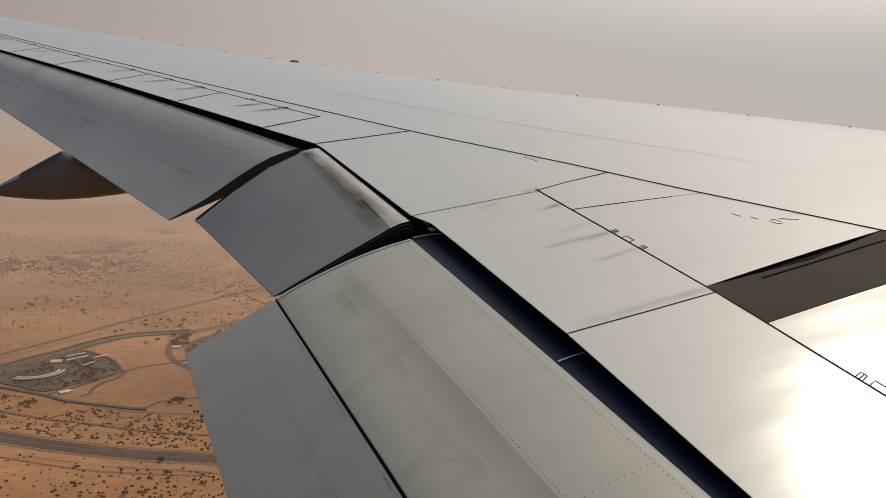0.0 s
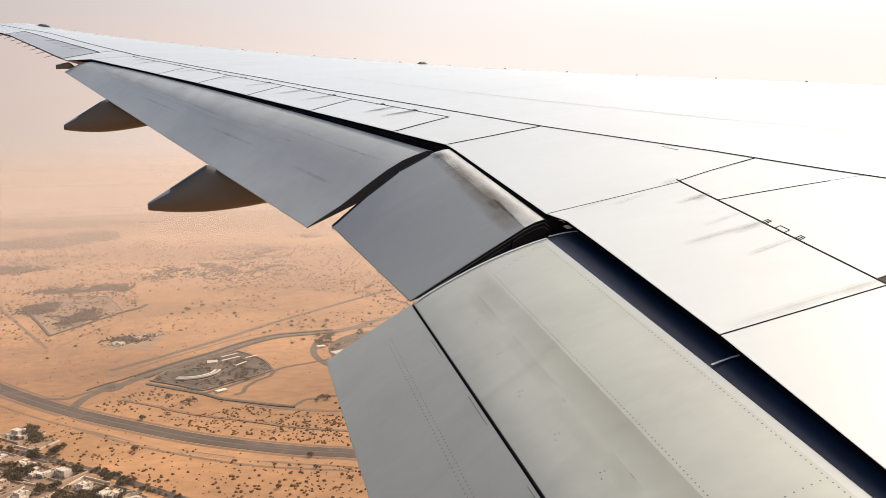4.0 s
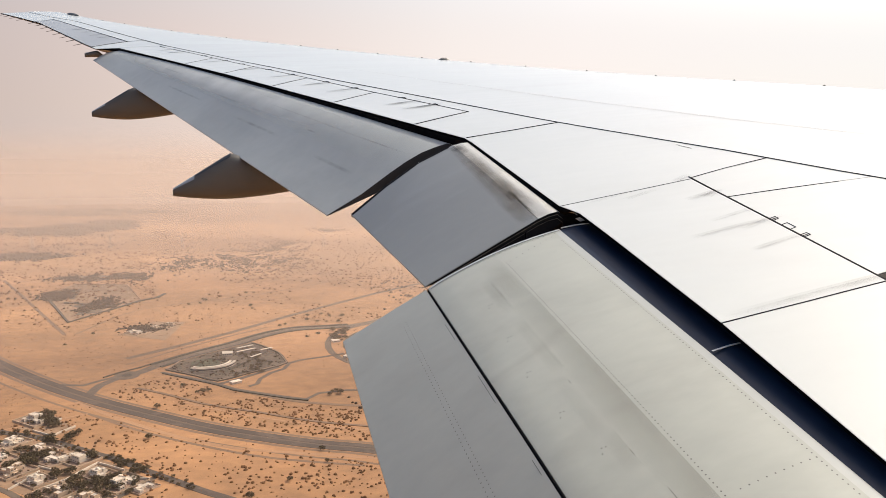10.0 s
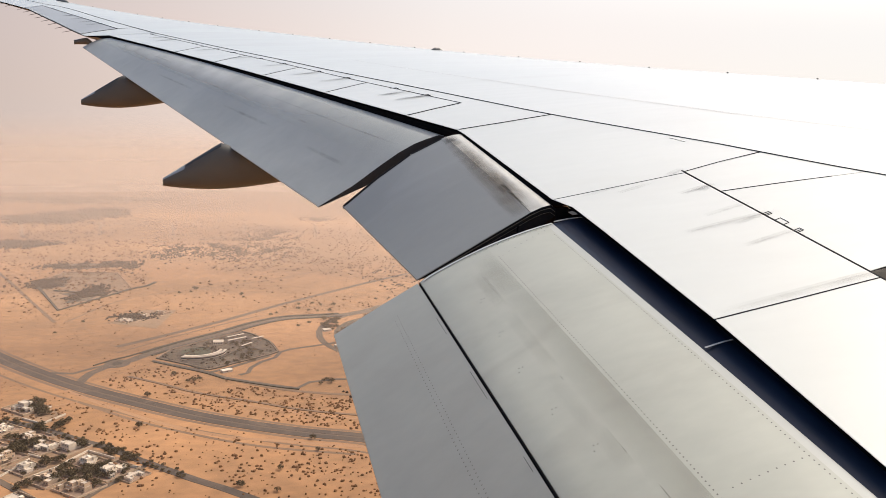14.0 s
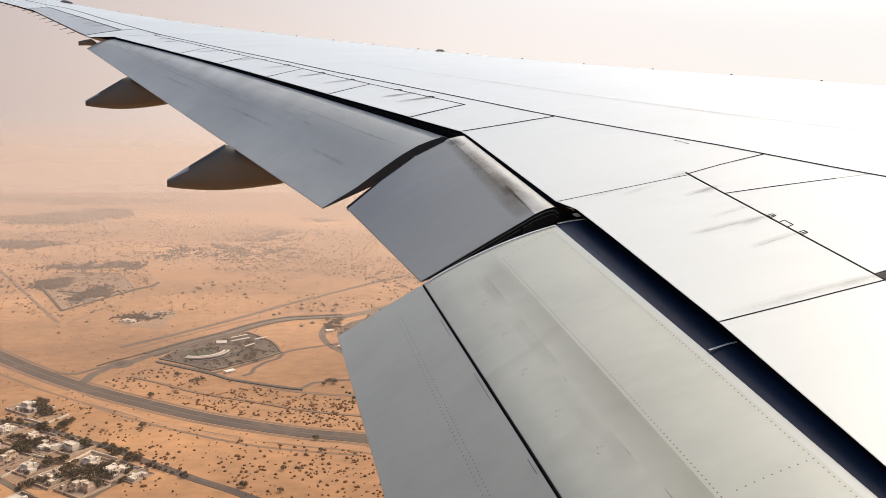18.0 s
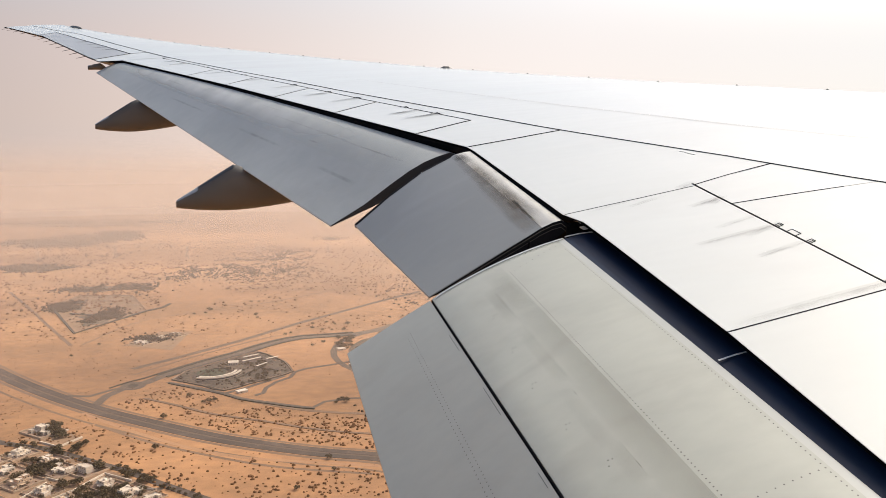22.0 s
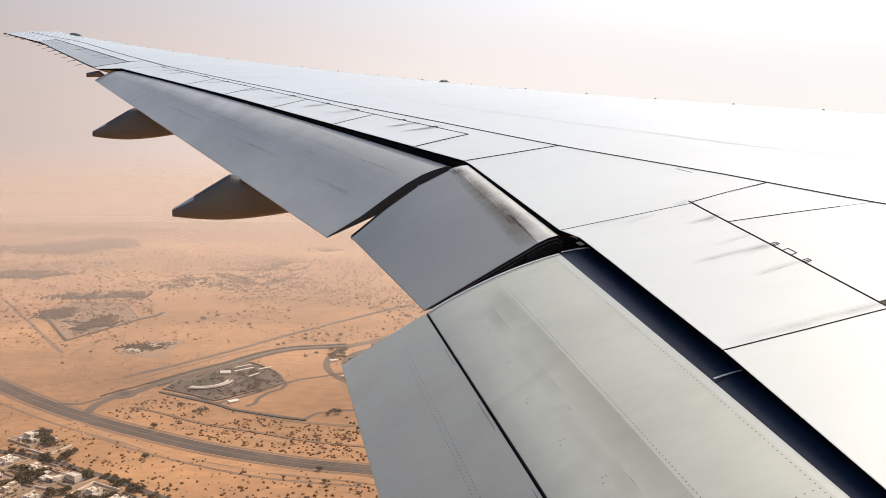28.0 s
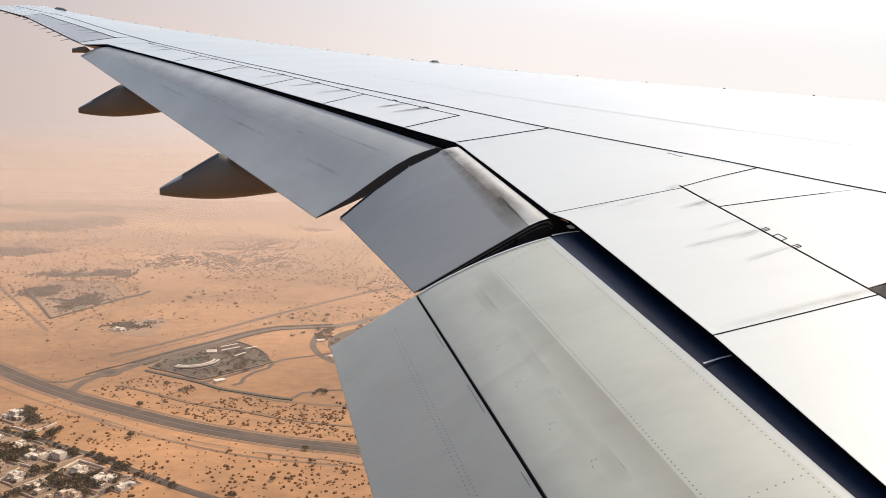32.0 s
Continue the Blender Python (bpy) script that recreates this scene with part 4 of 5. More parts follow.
TRACK = shade("packed_sand_track", (0.185, 0.110, 0.063), 0.95, 0, 0.12, 0.01, (1, 1, 1), 12)
MEDIAN = shade("dark_packed_sand", (0.115, 0.078, 0.052), 0.95, 0, 0.12, 0.01, (1, 1, 1), 12)
FIELD = shade("bare_farm_soil", (0.25, 0.150, 0.082), 0.95, 0, 0.2, 0.02, (1, 1, 1), 9)
PLOT = shade("tended_and_shaded_ground", (0.098, 0.070, 0.045), 0.95, 0, 0.45, 0.03, (1, 1, 1), 9, 0, (0.07, 0.062, 0.035), 0.6)
SHRUB = shade("desert_shrub", (0.19, 0.097, 0.046), 1.0, 0, 0.3, 0.05, spec=0.0)
GROVE = shade("dark_grove_leaf", (0.070, 0.050, 0.034), 1.0, 0, 0.3, 0.03, spec=0.0)
LEAF = shade("tree_leaf", (0.115, 0.086, 0.048), 1.0, 0, 0.3, 0.2, by_object=0.2, spec=0.0)
BARK = shade("tree_bark", (0.12, 0.085, 0.055), 0.9, 0, 0.2, 1.0)
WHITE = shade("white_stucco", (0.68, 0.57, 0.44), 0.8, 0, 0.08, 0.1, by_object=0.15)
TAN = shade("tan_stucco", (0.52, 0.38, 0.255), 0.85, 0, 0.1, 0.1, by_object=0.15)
CLAY = shade("brown_cladding", (0.22, 0.13, 0.085), 0.7, 0, 0.1, 0.1)
PAVING = shade("yard_paving", (0.27, 0.175, 0.115), 0.9, 0, 0.2, 0.06, by_object=0.25)
ROOF = shade("cream_roof", (0.58, 0.475, 0.365), 0.85, 0, 0.12, 0.08, by_object=0.1)
GLASS = shade("dark_window_glass", (0.03, 0.035, 0.04), 0.15, 0, 0.1, 0.5)
WALLC = shade("compound_wall", (0.36, 0.25, 0.17), 0.9, 0, 0.12, 0.05)
HEDGE = shade("dark_hedge", (0.052, 0.042, 0.026), 0.9, 0, 0.3, 0.1)
GRASS = shade("watered_grass", (0.052, 0.056, 0.028), 0.9, 0, 0.25, 0.02)


def ground_sheet():
    radii = [0, 300, 600, 900, 1200, 1600, 2000, 2500, 3000, 3600, 4200, 5000, 7000, 11000]
    n = 72
    verts = [(0, 0, G)]
    for r in radii[1:]:
        for k in range(n):
            a = 2 * math.pi * k / n
            x, y = r * math.cos(a), r * math.sin(a)
            verts.append((x, y, G))
    faces = [(0, 1 + k, 1 + (k + 1) % n) for k in range(n)]
    for i in range(len(radii) - 2):
        for k in range(n):
            faces.append((1 + i * n + k, 1 + (i + 1) * n + k, 1 + (i + 1) * n + (k + 1) % n, 1 + i * n + (k + 1) % n))
    ob = part_mesh("ground", mesh_of("ground", verts, faces), SAND, None)
    tagged(ob, "orange desert sand with faint tracks", "desert", kind="structure")
    return ob


ground = ground_sheet()


def smooth_line(pts, step=25.0):
    """A rounded line through the given points (x, y)."""
    out = []
    p = [Vector((*q, 0)) for q in pts]
    p = [p[0] * 2 - p[1]] + p + [p[-1] * 2 - p[-2]]
    for i in range(1, len(p) - 2):
        n = max(1, int((p[i + 1] - p[i]).length / step))
        for k in range(n):
            t = k / n
            out.append(0.5 * ((2 * p[i]) + (p[i + 1] - p[i - 1]) * t + (2 * p[i - 1] - 5 * p[i] + 4 * p[i + 1] - p[i + 2]) * t * t + (3 * p[i] - p[i - 1] - 3 * p[i + 1] + p[i + 2]) * t ** 3))
    out.append(p[-2])
    return out


def ribbon(name, pts, width, material, label, category="road", height=0.35, rounded=True):
    line = smooth_line(pts) if rounded else [Vector((*q, 0)) for q in pts]
    secs = []
    for i, p in enumerate(line):
        d = (line[min(i + 1, len(line) - 1)] - line[max(i - 1, 0)]).normalized()
        n = Vector((-d.y, d.x, 0)) * width / 2
        secs.append([(p.x + n.x * 1.05, p.y + n.y * 1.05, G - 0.3), (p.x + n.x, p.y + n.y, G + height), (p.x - n.x, p.y - n.y, G + height), (p.x - n.x * 1.05, p.y - n.y * 1.05, G - 0.3)])
    v, f = lofted(secs)
    ob = part_mesh(name, tidy(mesh_of(name, v, f)), material, None)
    return tagged(ob, label, category, kind="structure")


def slab(name, pts, material, label, category, height=0.15):
    n = len(pts)
    v = [(x, y, G - 0.2) for x, y in pts] + [(x, y, G + height) for x, y in pts]
    f = [tuple(range(n, 2 * n))] + [(k, (k + 1) % n, n + (k + 1) % n, n + k) for k in range(n)]
    ob = part_mesh(name, tidy(mesh_of(name, v, f)), material, None)
    return tagged(ob, label, category, kind="structure")


HIGHWAY = [(-1650, 3050), (-1191, 2503), (-999, 2269), (-768, 2075), (-612, 1900), (-437, 1645), (-330, 1505), (-234, 1398), (-139, 1310), (-52, 1236), (28, 1182), (105, 1138), (181, 1104), (276, 1040), (375, 1005), (507, 968), (640, 935), (1000, 880), (1700, 800)]


def offset(pts, d):
    line = [Vector((*q, 0)) for q in pts]
    out = []
    for i, p in enumerate(line):
        t = (line[min(i + 1, len(line) - 1)] - line[max(i - 1, 0)]).normalized()
        out.append((p.x - t.y * d, p.y + t.x * d))
    return out


ACCESS_WAY = [(-247, 1440), (-235, 1495), (-219, 1512), (-197, 1525), (-175, 1545), (-152, 1578), (-117, 1617), (-67, 1666), (-13, 1713), (28, 1758), (70, 1795), (120, 1823), (183, 1828), (240, 1833), (305, 1869), (368, 1924), (520, 1990), (700, 2010)]
ribbon("road_carriageway_1", offset(HIGHWAY, 9), 13, ROAD, "dusty dark grey dual carriageway through the desert")
ribbon("road_carriageway_2", offset(HIGHWAY, -9), 13, ROAD, "dusty dark grey dual carriageway through the desert")
ribbon("road_median", HIGHWAY, 6, MEDIAN, "sandy strip between the carriageways", height=0.2)
ribbon("road_access", ACCESS_WAY[3:], 21, ACCESS, "worn grey access road past a walled compound", height=0.3)
ribbon("road_access_fork", [(-300, 1490), (-262, 1480), (-230, 1510), (-197, 1530)], 9, ACCESS, "worn grey slip road to the highway", height=0.28)
ribbon("road_access_fork", [(-244, 1425), (-234, 1475), (-214, 1508), (-190, 1530)], 16, ACCESS, "worn grey slip road to the highway", height=0.32)
ribbon("road_roundabout", [(-197 + 16 * math.cos(a), 1527 + 19 * math.sin(a)) for a in np.linspace(0, 2 * math.pi, 17)], 12, ACCESS, "small roundabout on the access road", height=0.36)
slab("roundabout_island", [(-197 + 9 * math.cos(a), 1527 + 11 * math.sin(a)) for a in np.linspace(0, 2 * math.pi, 17)[:-1]], PLOT, "planted island of a roundabout", "garden", 0.5)
ribbon("road_graded", [(-211, 1640), (-123, 1716), (-13, 1820), (117, 1960), (269, 2105), (356, 2188), (487, 2300), (790, 2480)], 15, GRADED, "wide graded brown sand track", height=0.2, rounded=False)
ribbon("road_graded_edge", [(-205, 1598), (-122, 1688), (-13, 1790), (60, 1850)], 5, TRACK, "graded brown sand strip", height=0.22, rounded=False)
ribbon("road_loop", [(14, 1425), (28, 1436), (34, 1465), (53, 1497), (79, 1521), (90, 1555), (110, 1572), (159, 1589), (200, 1605)], 8, ACCESS, "narrow grey service road curving through the sand")
ribbon("road_drive", [(-139, 1536), (-75, 1483), (-38, 1448), (-12, 1416), (34, 1383), (79, 1353), (106, 1339), (128, 1366), (176, 1374), (260, 1360)], 8, ACCESS, "grey service road below a walled compound")
ribbon("road_gate", [(70, 1534), (30, 1500), (-10, 1465), (-36, 1448)], 9, ACCESS, "short grey road to a compound gate")
ribbon("road_oval", [(345 + 170 * math.cos(a), 1655 + 205 * math.sin(a)) for a in np.linspace(0, 2 * math.pi, 33)], 13, ACCESS, "oval ring road round an office building")
ribbon("road_bank", [(-170, 1448), (-112, 1397), (-56, 1343), (31, 1285), (73, 1254), (122, 1224), (195, 1192), (330, 1140), (500, 1095)], 6, TRACK, "low brown bank beside a sand track", height=0.8)
ribbon("road_lower_track", [(10, 1392), (78, 1338), (131, 1310), (201, 1286), (330, 1250)], 9, TRACK, "brown packed sand track")
ribbon("road_oval_link", [(515, 1640), (661, 1640), (730, 1700), (790, 1640), (840, 1500), (897, 1431), (958, 1436)], 8, ROAD, "narrow asphalt road winding through the sand")
ribbon("road_winding", [(960, 1420), (940, 1300), (870, 1253), (902, 1124), (873, 1080), (820, 1020)], 8, ROAD, "winding sandy asphalt road")
ribbon("road_town_1", [(965, 1456), (1104, 1476), (1358, 1565), (1660, 1560)], 10, ROAD, "dusty street between walled compounds")
ribbon("road_town_2", [(992, 1704), (1285, 1850), (1463, 1745), (1715, 1926)], 9, ROAD, "dusty street between walled compounds")
ribbon("road_town_3", [(1268, 1424), (1325, 1123)], 12, ROAD, "dark street between walled compounds", rounded=False)
ribbon("road_town_4", [(1000, 1160), (1323, 1140), (1450, 1155), (1640, 1165)], 12, TRACK, "sandy street beside low terraces")
STREET = [(-450, 1345), (-390, 1306), (-327, 1264), (-285, 1242), (-240, 1203), (-198, 1164), (-157, 1130), (-117, 1084), (-80, 1046), (-45, 1010), (-11, 979), (60, 905)]
ribbon("road_villa_1", STREET, 13, ROAD, "dusty street beside desert villas", height=0.3, rounded=False)
ribbon("road_villa_2", [(-420, 1195), (-309, 1085), (-276, 1053), (-242, 1012), (-190, 950)], 9, ACCESS, "dusty street beside desert villas", rounded=False)
ribbon("road_villa_3", [(-107, 1066), (-126, 1039), (-154, 1004), (-175, 968), (-210, 920)], 8, ACCESS, "dusty street beside desert villas", rounded=False)
ribbon("road_farm", [(-640, 2520), (-551, 2314), (-444, 2054), (-359, 1852)], 8, TRACK, "pale sand track beside a walled farm", rounded=False)
PALE_SAND = shade("pale_graded_sand", (0.345, 0.185, 0.09), 0.95, 0, 0.1, 0.01)
for k, (pts, w, m) in enumerate((
        (offset(HIGHWAY, -21), 7, TRACK), (offset(HIGHWAY, 21), 6, TRACK), (offset(HIGHWAY, -46), 5, TRACK), ([(-258, 1390), (-178, 1295), (-90, 1206), (-11, 1147), (65, 1115), (169, 1076), (300, 1030)], 8, PALE_SAND), ([(-230, 1330), (-140, 1235), (-50, 1160), (40, 1100), (160, 1050)], 6, TRACK), (offset(HIGHWAY[8:], 70), 5, PALE_SAND),
        ([(-900, 1500), (-640, 1330), (-420, 1260), (-230, 1330)], 4, PALE_SAND), ([(-1000, 2900), (-700, 2560), (-450, 2480), (-100, 2560), (300, 2700)], 6, PALE_SAND), ([(-1300, 3300), (-800, 3000), (-300, 2960), (400, 3200)], 7, TRACK),
        ([(-340, 1850), (-225, 2080), (60, 2230), (300, 2420)], 4, TRACK),
        ([(-900, 1120), (-700, 1180), (-480, 1000)], 4, PALE_SAND))):
    ribbon("sand_track", pts, w, m, "faint vehicle track in the sand", "track", height=0.04 + 0.012 * k)


def box(verts, faces, x0, x1, y0, y1, z0, z1, rot=0.0, at=(0, 0)):
    b = len(verts)
    c, s = math.cos(rot), math.sin(rot)
    for x, y, z in ((x0, y0, z0), (x1, y0, z0), (x1, y1, z0), (x0, y1, z0), (x0, y0, z1), (x1, y0, z1), (x1, y1, z1), (x0, y1, z1)):
        verts.append((at[0] + c * x - s * y, at[1] + s * x + c * y, z))
    faces += [(b, b + 3, b + 2, b + 1), (b + 4, b + 5, b + 6, b + 7), (b, b + 1, b + 5, b + 4), (b + 1, b + 2, b + 6, b + 5), (b + 2, b + 3, b + 7, b + 6), (b + 3, b, b + 4, b + 7)]


def boxes(name, specs, material, parent, label=""):
    v, f = [], []
    for s in specs:
        box(v, f, *s)
    return part_mesh(name, mesh_of(name, v, f), material, parent, label)


def parapet_roof(x0, x1, y0, y1, z, h=0.9, t=0.35):
    return [(x0, x1, y0, y0 + t, z, z + h), (x0, x1, y1 - t, y1, z, z + h), (x0, x0 + t, y0 + t, y1 - t, z, z + h), (x1 - t, x1, y0 + t, y1 - t, z, z + h)]


def storey(name, x0, x1, y0, y1, z0, z1, colour, parent, label="", glazed=True):
    """A block with its roof slab, roof edge and a row of windows on the two long sides."""
    b = boxes(name, [(x0, x1, y0, y1, z0, z1)], colour, parent, label)
    boxes("roof", [(x0 + 0.4, x1 - 0.4, y0 + 0.4, y1 - 0.4, z1, z1 + 0.15)], ROOF, b)
    boxes("roof_edge", parapet_roof(x0, x1, y0, y1, z1), colour, b)
    if glazed:
        n = max(2, int((x1 - x0) / 4.5))
        for k in range(n):
            c = x0 + (k + 0.5) * (x1 - x0) / n
            boxes("window", [(c - 0.8, c + 0.8, y0 - 0.1, y0 + 0.02, z0 + 1.5, z0 + 3.0)], GLASS, b)
            boxes("window", [(c - 0.8, c + 0.8, y1 - 0.02, y1 + 0.1, z0 + 1.5, z0 + 3.0)], GLASS, b)
    return b


def dome(x, y, z, r, parent):
    rings = [[(x + r * math.cos(e) * math.cos(a), y + r * math.cos(e) * math.sin(a), z + r * math.sin(e)) for a in np.linspace(0, 2 * math.pi, 12, endpoint=False)] for e in (-0.1, 0.3, 0.7, 1.1, 1.45)]
    part_mesh("dome", mesh_of("dome", *lofted(rings), True), WHITE, parent, "small white roof dome")


# wings (x0, x1, y0, y1, storeys), yard half sizes, colour, words
PLANS = [
    ([(-13, 5, -6, 8, 2), (5, 13, -9, 4, 1), (-13, -7, -13, -6, 1), (13, 17, -5, 0, 1)], (24, 20), "WHITE", "cream two storey villa with wings, flat roofs and a yard wall"),
    ([(-15, 8, -5, 5, 1), (-15, -6, 5, 13, 1), (2, 12, -12, -5, 2), (8, 14, 5, 10, 1)], (22, 22), "TAN", "tan low villa with flat roofs and a yard wall"),
    ([(-9, 9, -8, 8, 2), (-14, -9, -4, 6, 1), (9, 15, -8, 2, 1), (-5, 5, 8, 13, 1)], (23, 19), "WHITE", "cream square villa with a roof dome and a yard wall"),
    ([(-17, 17, -4, 4, 1), (-17, -9, 4, 12, 1), (9, 17, 4, 14, 1), (-4, 4, -10, -4, 1)], (25, 21), "WHITE", "long cream courtyard house with flat roofs and a yard wall"),
    ([(-10, 2, -10, 2, 2), (2, 14, -4, 6, 2), (-10, -4, 2, 11, 1), (-19, -14, -15, -9, 1)], (22, 20), "TAN", "tan stepped villa with flat roofs and a yard wall"),
]


def villa(kind):
    """A flat-roofed desert villa: wings of two heights, roof edges, windows, door, porch, paved yard and yard wall."""
    wings, (sx, sy), tone, words = PLANS[kind]
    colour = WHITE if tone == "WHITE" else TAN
    v = thing("villa", words, "house", group="desert villas")
    for k, (x0, x1, y0, y1, n) in enumerate(wings):
        block = storey("main_block" if k == 0 else "side_wing", x0, x1, y0, y1, -0.3, 4.2, colour, v)
        if n == 2:
            storey("upper_storey", x0 + 1.5, x1 - 2.5, y0 + 2.0, y1 - 1.2, 4.2, 8.0, colour, block)
    x0, x1, y0, y1, n = wings[0]
    xm = (x0 + x1) / 2
    boxes("porch", [(xm - 3, xm + 3, y0 - 3, y0, 3.0, 3.4), (xm - 2.9, xm - 2.4, y0 - 2.9, y0 - 2.4, -0.3, 3.0), (xm + 2.4, xm + 2.9, y0 - 2.9, y0 - 2.4, -0.3, 3.0)], colour, v)
    boxes("door", [(xm - 0.9, xm + 0.9, y0 - 0.12, y0, 0, 2.3)], CLAY, v)
    boxes("stair_tower", [(x1 - 4, x1 - 0.6, y1 - 4.6, y1 - 0.6, 4.2, 9.4 if n == 2 else 6.6)], colour, v)
    for q in range(3):
        boxes("roof_unit", [(x0 + 1.2 + 1.9 * q, x0 + 2.4 + 1.9 * q, y0 + 0.7, y0 + 1.6, 4.35, 5.3)], METAL, v, "small grey roof unit")
    if kind == 2:
        dome(0, 0.5, 8.2, 3.0, v)
    boxes("yard", [(-sx, sx, -sy, sy, -0.3, 0.16)], PAVING, v, "trodden brown yard")
    t = 0.45
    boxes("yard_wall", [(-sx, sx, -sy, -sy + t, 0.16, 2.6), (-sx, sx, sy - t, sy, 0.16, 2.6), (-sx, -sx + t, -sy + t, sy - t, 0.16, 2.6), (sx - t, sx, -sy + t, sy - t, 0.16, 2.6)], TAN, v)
    boxes("gate", [(xm - 2.2, xm + 2.2, -sy - 0.08, -sy - 0.02, 0.2, 2.3)], CLAY, v, "brown metal yard gate")
    return v


VILLAS = [villa(k) for k in range(5)]
TURN = -0.76
used = [False] * 5
yards = []


def place_villa(kind, x, y, rot, k=1.0):
    m = Matrix.Translation((x, y, G)) @ Matrix.Rotation(rot, 4, "Z") @ Matrix.Diagonal((k, k, k, 1))
    if not used[kind]:
        used[kind] = True
        VILLAS[kind].matrix_basis = m
    else:
        copy_thing(VILLAS[kind], m)
    yards.append((x, y))


# kind, x, y, quarter turns, size
for kind, x, y, q, k in (
        (0, -300, 1312, 0, 0.95), (2, -312, 1222, 1, 0.80), (1, -268, 1187, 0, 0.85), (3, -246, 1150, 0, 0.85), (0, -213, 1144, 2, 0.80),
        (4, -286, 1118, 1, 0.90), (2, -180, 1088, 0, 0.85), (0, -146, 1052, 1, 0.85), (3, -120, 1035, 3, 0.60), (1, -217, 1046, 2, 0.90),
        (4, -178, 1012, 0, 0.90), (2, -252, 1082, 0, 0.85), (3, -318, 1158, 1, 0.85), (0, -352, 1205, 2, 0.9), (1, -358, 1130, 0, 0.9),
        (0, -240, 975, 0, 0.95), (2, -292, 995, 1, 0.9), (3, -215, 930, 0, 0.9), (1, -330, 1040, 3, 0.95), (4, -400, 1090, 0, 0.95), (2, -410, 1250, 0, 0.9),
        (3, -214, 1845, 2, 0.75), (1, -178, 1880, 0, 0.7), (4, -150, 1900, 0, 0.7)):
    place_villa(kind, x, y, TURN + q * math.pi / 2, 1.15 * k)


# ---- trees ----
def tree(height, spread, seed, palm=False):
    rnd = random.Random(seed)
    t = thing("palm_tree" if palm else "acacia_tree", "dusty green date palm on the sand" if palm else "dark green spreading desert tree on the sand", "tree", group="desert trees")
    secs = [[(0.3 * r * math.cos(a) + lean, 0.3 * r * math.sin(a), z) for a in np.linspace(0, 2 * math.pi, 6, endpoint=False)] for z, r, lean in ((-0.3, 1.2, 0), (height * 0.3, 0.9, 0.1), (height * 0.6, 0.7, 0.2))]
    part_mesh("trunk", mesh_of("trunk", *lofted(secs)), BARK, t)
    verts, faces = [], []
    for k in range(110):
        a, r, h = rnd.uniform(0, 6.28), spread * math.sqrt(rnd.random()), rnd.random()
        c = Vector((r * math.cos(a), r * math.sin(a), height * (0.32 + 0.7 * h * (1 - 0.5 * (r / spread) ** 2))))
        s = spread * rnd.uniform(0.12, 0.26)
        ax = [Vector((rnd.uniform(-1, 1), rnd.uniform(-1, 1), rnd.uniform(-0.5, 0.5))).normalized() * s for _ in range(4)]
        b = len(verts)
        verts += [tuple(c + q) for q in ax] + [tuple(c + Vector((0, 0, s * 0.7)))]
        faces += [(b, b + 1, b + 2), (b, b + 2, b + 3), (b, b + 1, b + 4), (b + 2, b + 3, b + 4), (b + 1, b + 3, b + 4)]
    part_mesh("crown", mesh_of("crown", verts, faces), LEAF, t)
    return t


TREES = [tree(7, 4.5, 1), tree(5.5, 3.6, 2), tree(9, 3.2, 3, True), tree(8, 6.0, 4)]
tree_used = [False] * 4


def place_tree(x, y, kind=None, size=None):
    kind = random.randrange(4) if kind is None else kind
    k = size or random.uniform(0.75, 1.35)
    m = Matrix.Translation((x, y, G)) @ Matrix.Rotation(random.uniform(0, 6.28), 4, "Z")
    ob = TREES[kind] if not tree_used[kind] else copy_thing(TREES[kind], m)
    tree_used[kind] = True
    ob.matrix_basis = m @ Matrix.Diagonal((k, k, k, 1))


for x, y in yards:
    for k in range(4):
        a, r = random.uniform(0, 6.28), random.uniform(12, 19)
        place_tree(x + r * math.cos(a), y + r * math.sin(a), None, random.uniform(0.35, 0.75))
# leafy gardens between the villas
for x, y, r, n in ((-270, 1156, 15, 12), (-261, 1214, 9, 5), (-206, 1066, 9, 7), (-160, 1064, 8, 6), (-226, 1098, 7, 5), (-152, 1112, 5, 3), (-240, 1222, 7, 4), (-280, 1136, 9, 6), (-188, 1032, 8, 6), (-130, 1066, 6, 3), (-268, 1285, 8, 6), (-293, 1186, 9, 6), (-150, 1022, 7, 4), (-245, 1030, 8, 5), (-282, 1338, 8, 5)):
    for k in range(n):
        place_tree(x + random.gauss(0, r), y + random.gauss(0, r), random.choice((0, 3, 3)), random.uniform(0.7, 1.2))
for (xa, ya), (xb, yb) in zip(STREET[2:9], STREET[3:10]):
    for k in range(9):
        t = random.random()
        place_tree(xa + (xb - xa) * t + random.choice((-8, 7)), ya + (yb - ya) * t + random.uniform(-4, 4), random.choice((0, 1, 3)), random.uniform(0.4, 0.75))
# lone trees on the sand
for x, y in ((156, 1946), (189, 1953), (207, 1932), (236, 1927), (151, 1900), (173, 1879), (194, 1876), (221, 1872), (87, 1849), (100, 1864), (139, 1744), (164, 1764), (109, 1114), (112, 1073), (-71, 1401), (-62, 1406), (-53, 1410), (151, 1366), (158, 1371), (164, 1357), (145, 1352), (-96, 1443), (-129, 1338), (-129, 1205), (9, 981), (52, 958), (59, 1021), (193, 940), (-95, 2119), (-122, 2110), (-131, 2078), (-90, 2166), (-83, 2151), (-7, 2126), (27, 2073), (31, 2040), (94, 2282), (38, 2235), (18, 2238), (-341, 1757), (-302, 1843)):
    place_tree(x, y, random.choice((0, 3, 3)), random.uniform(0.6, 1.05))
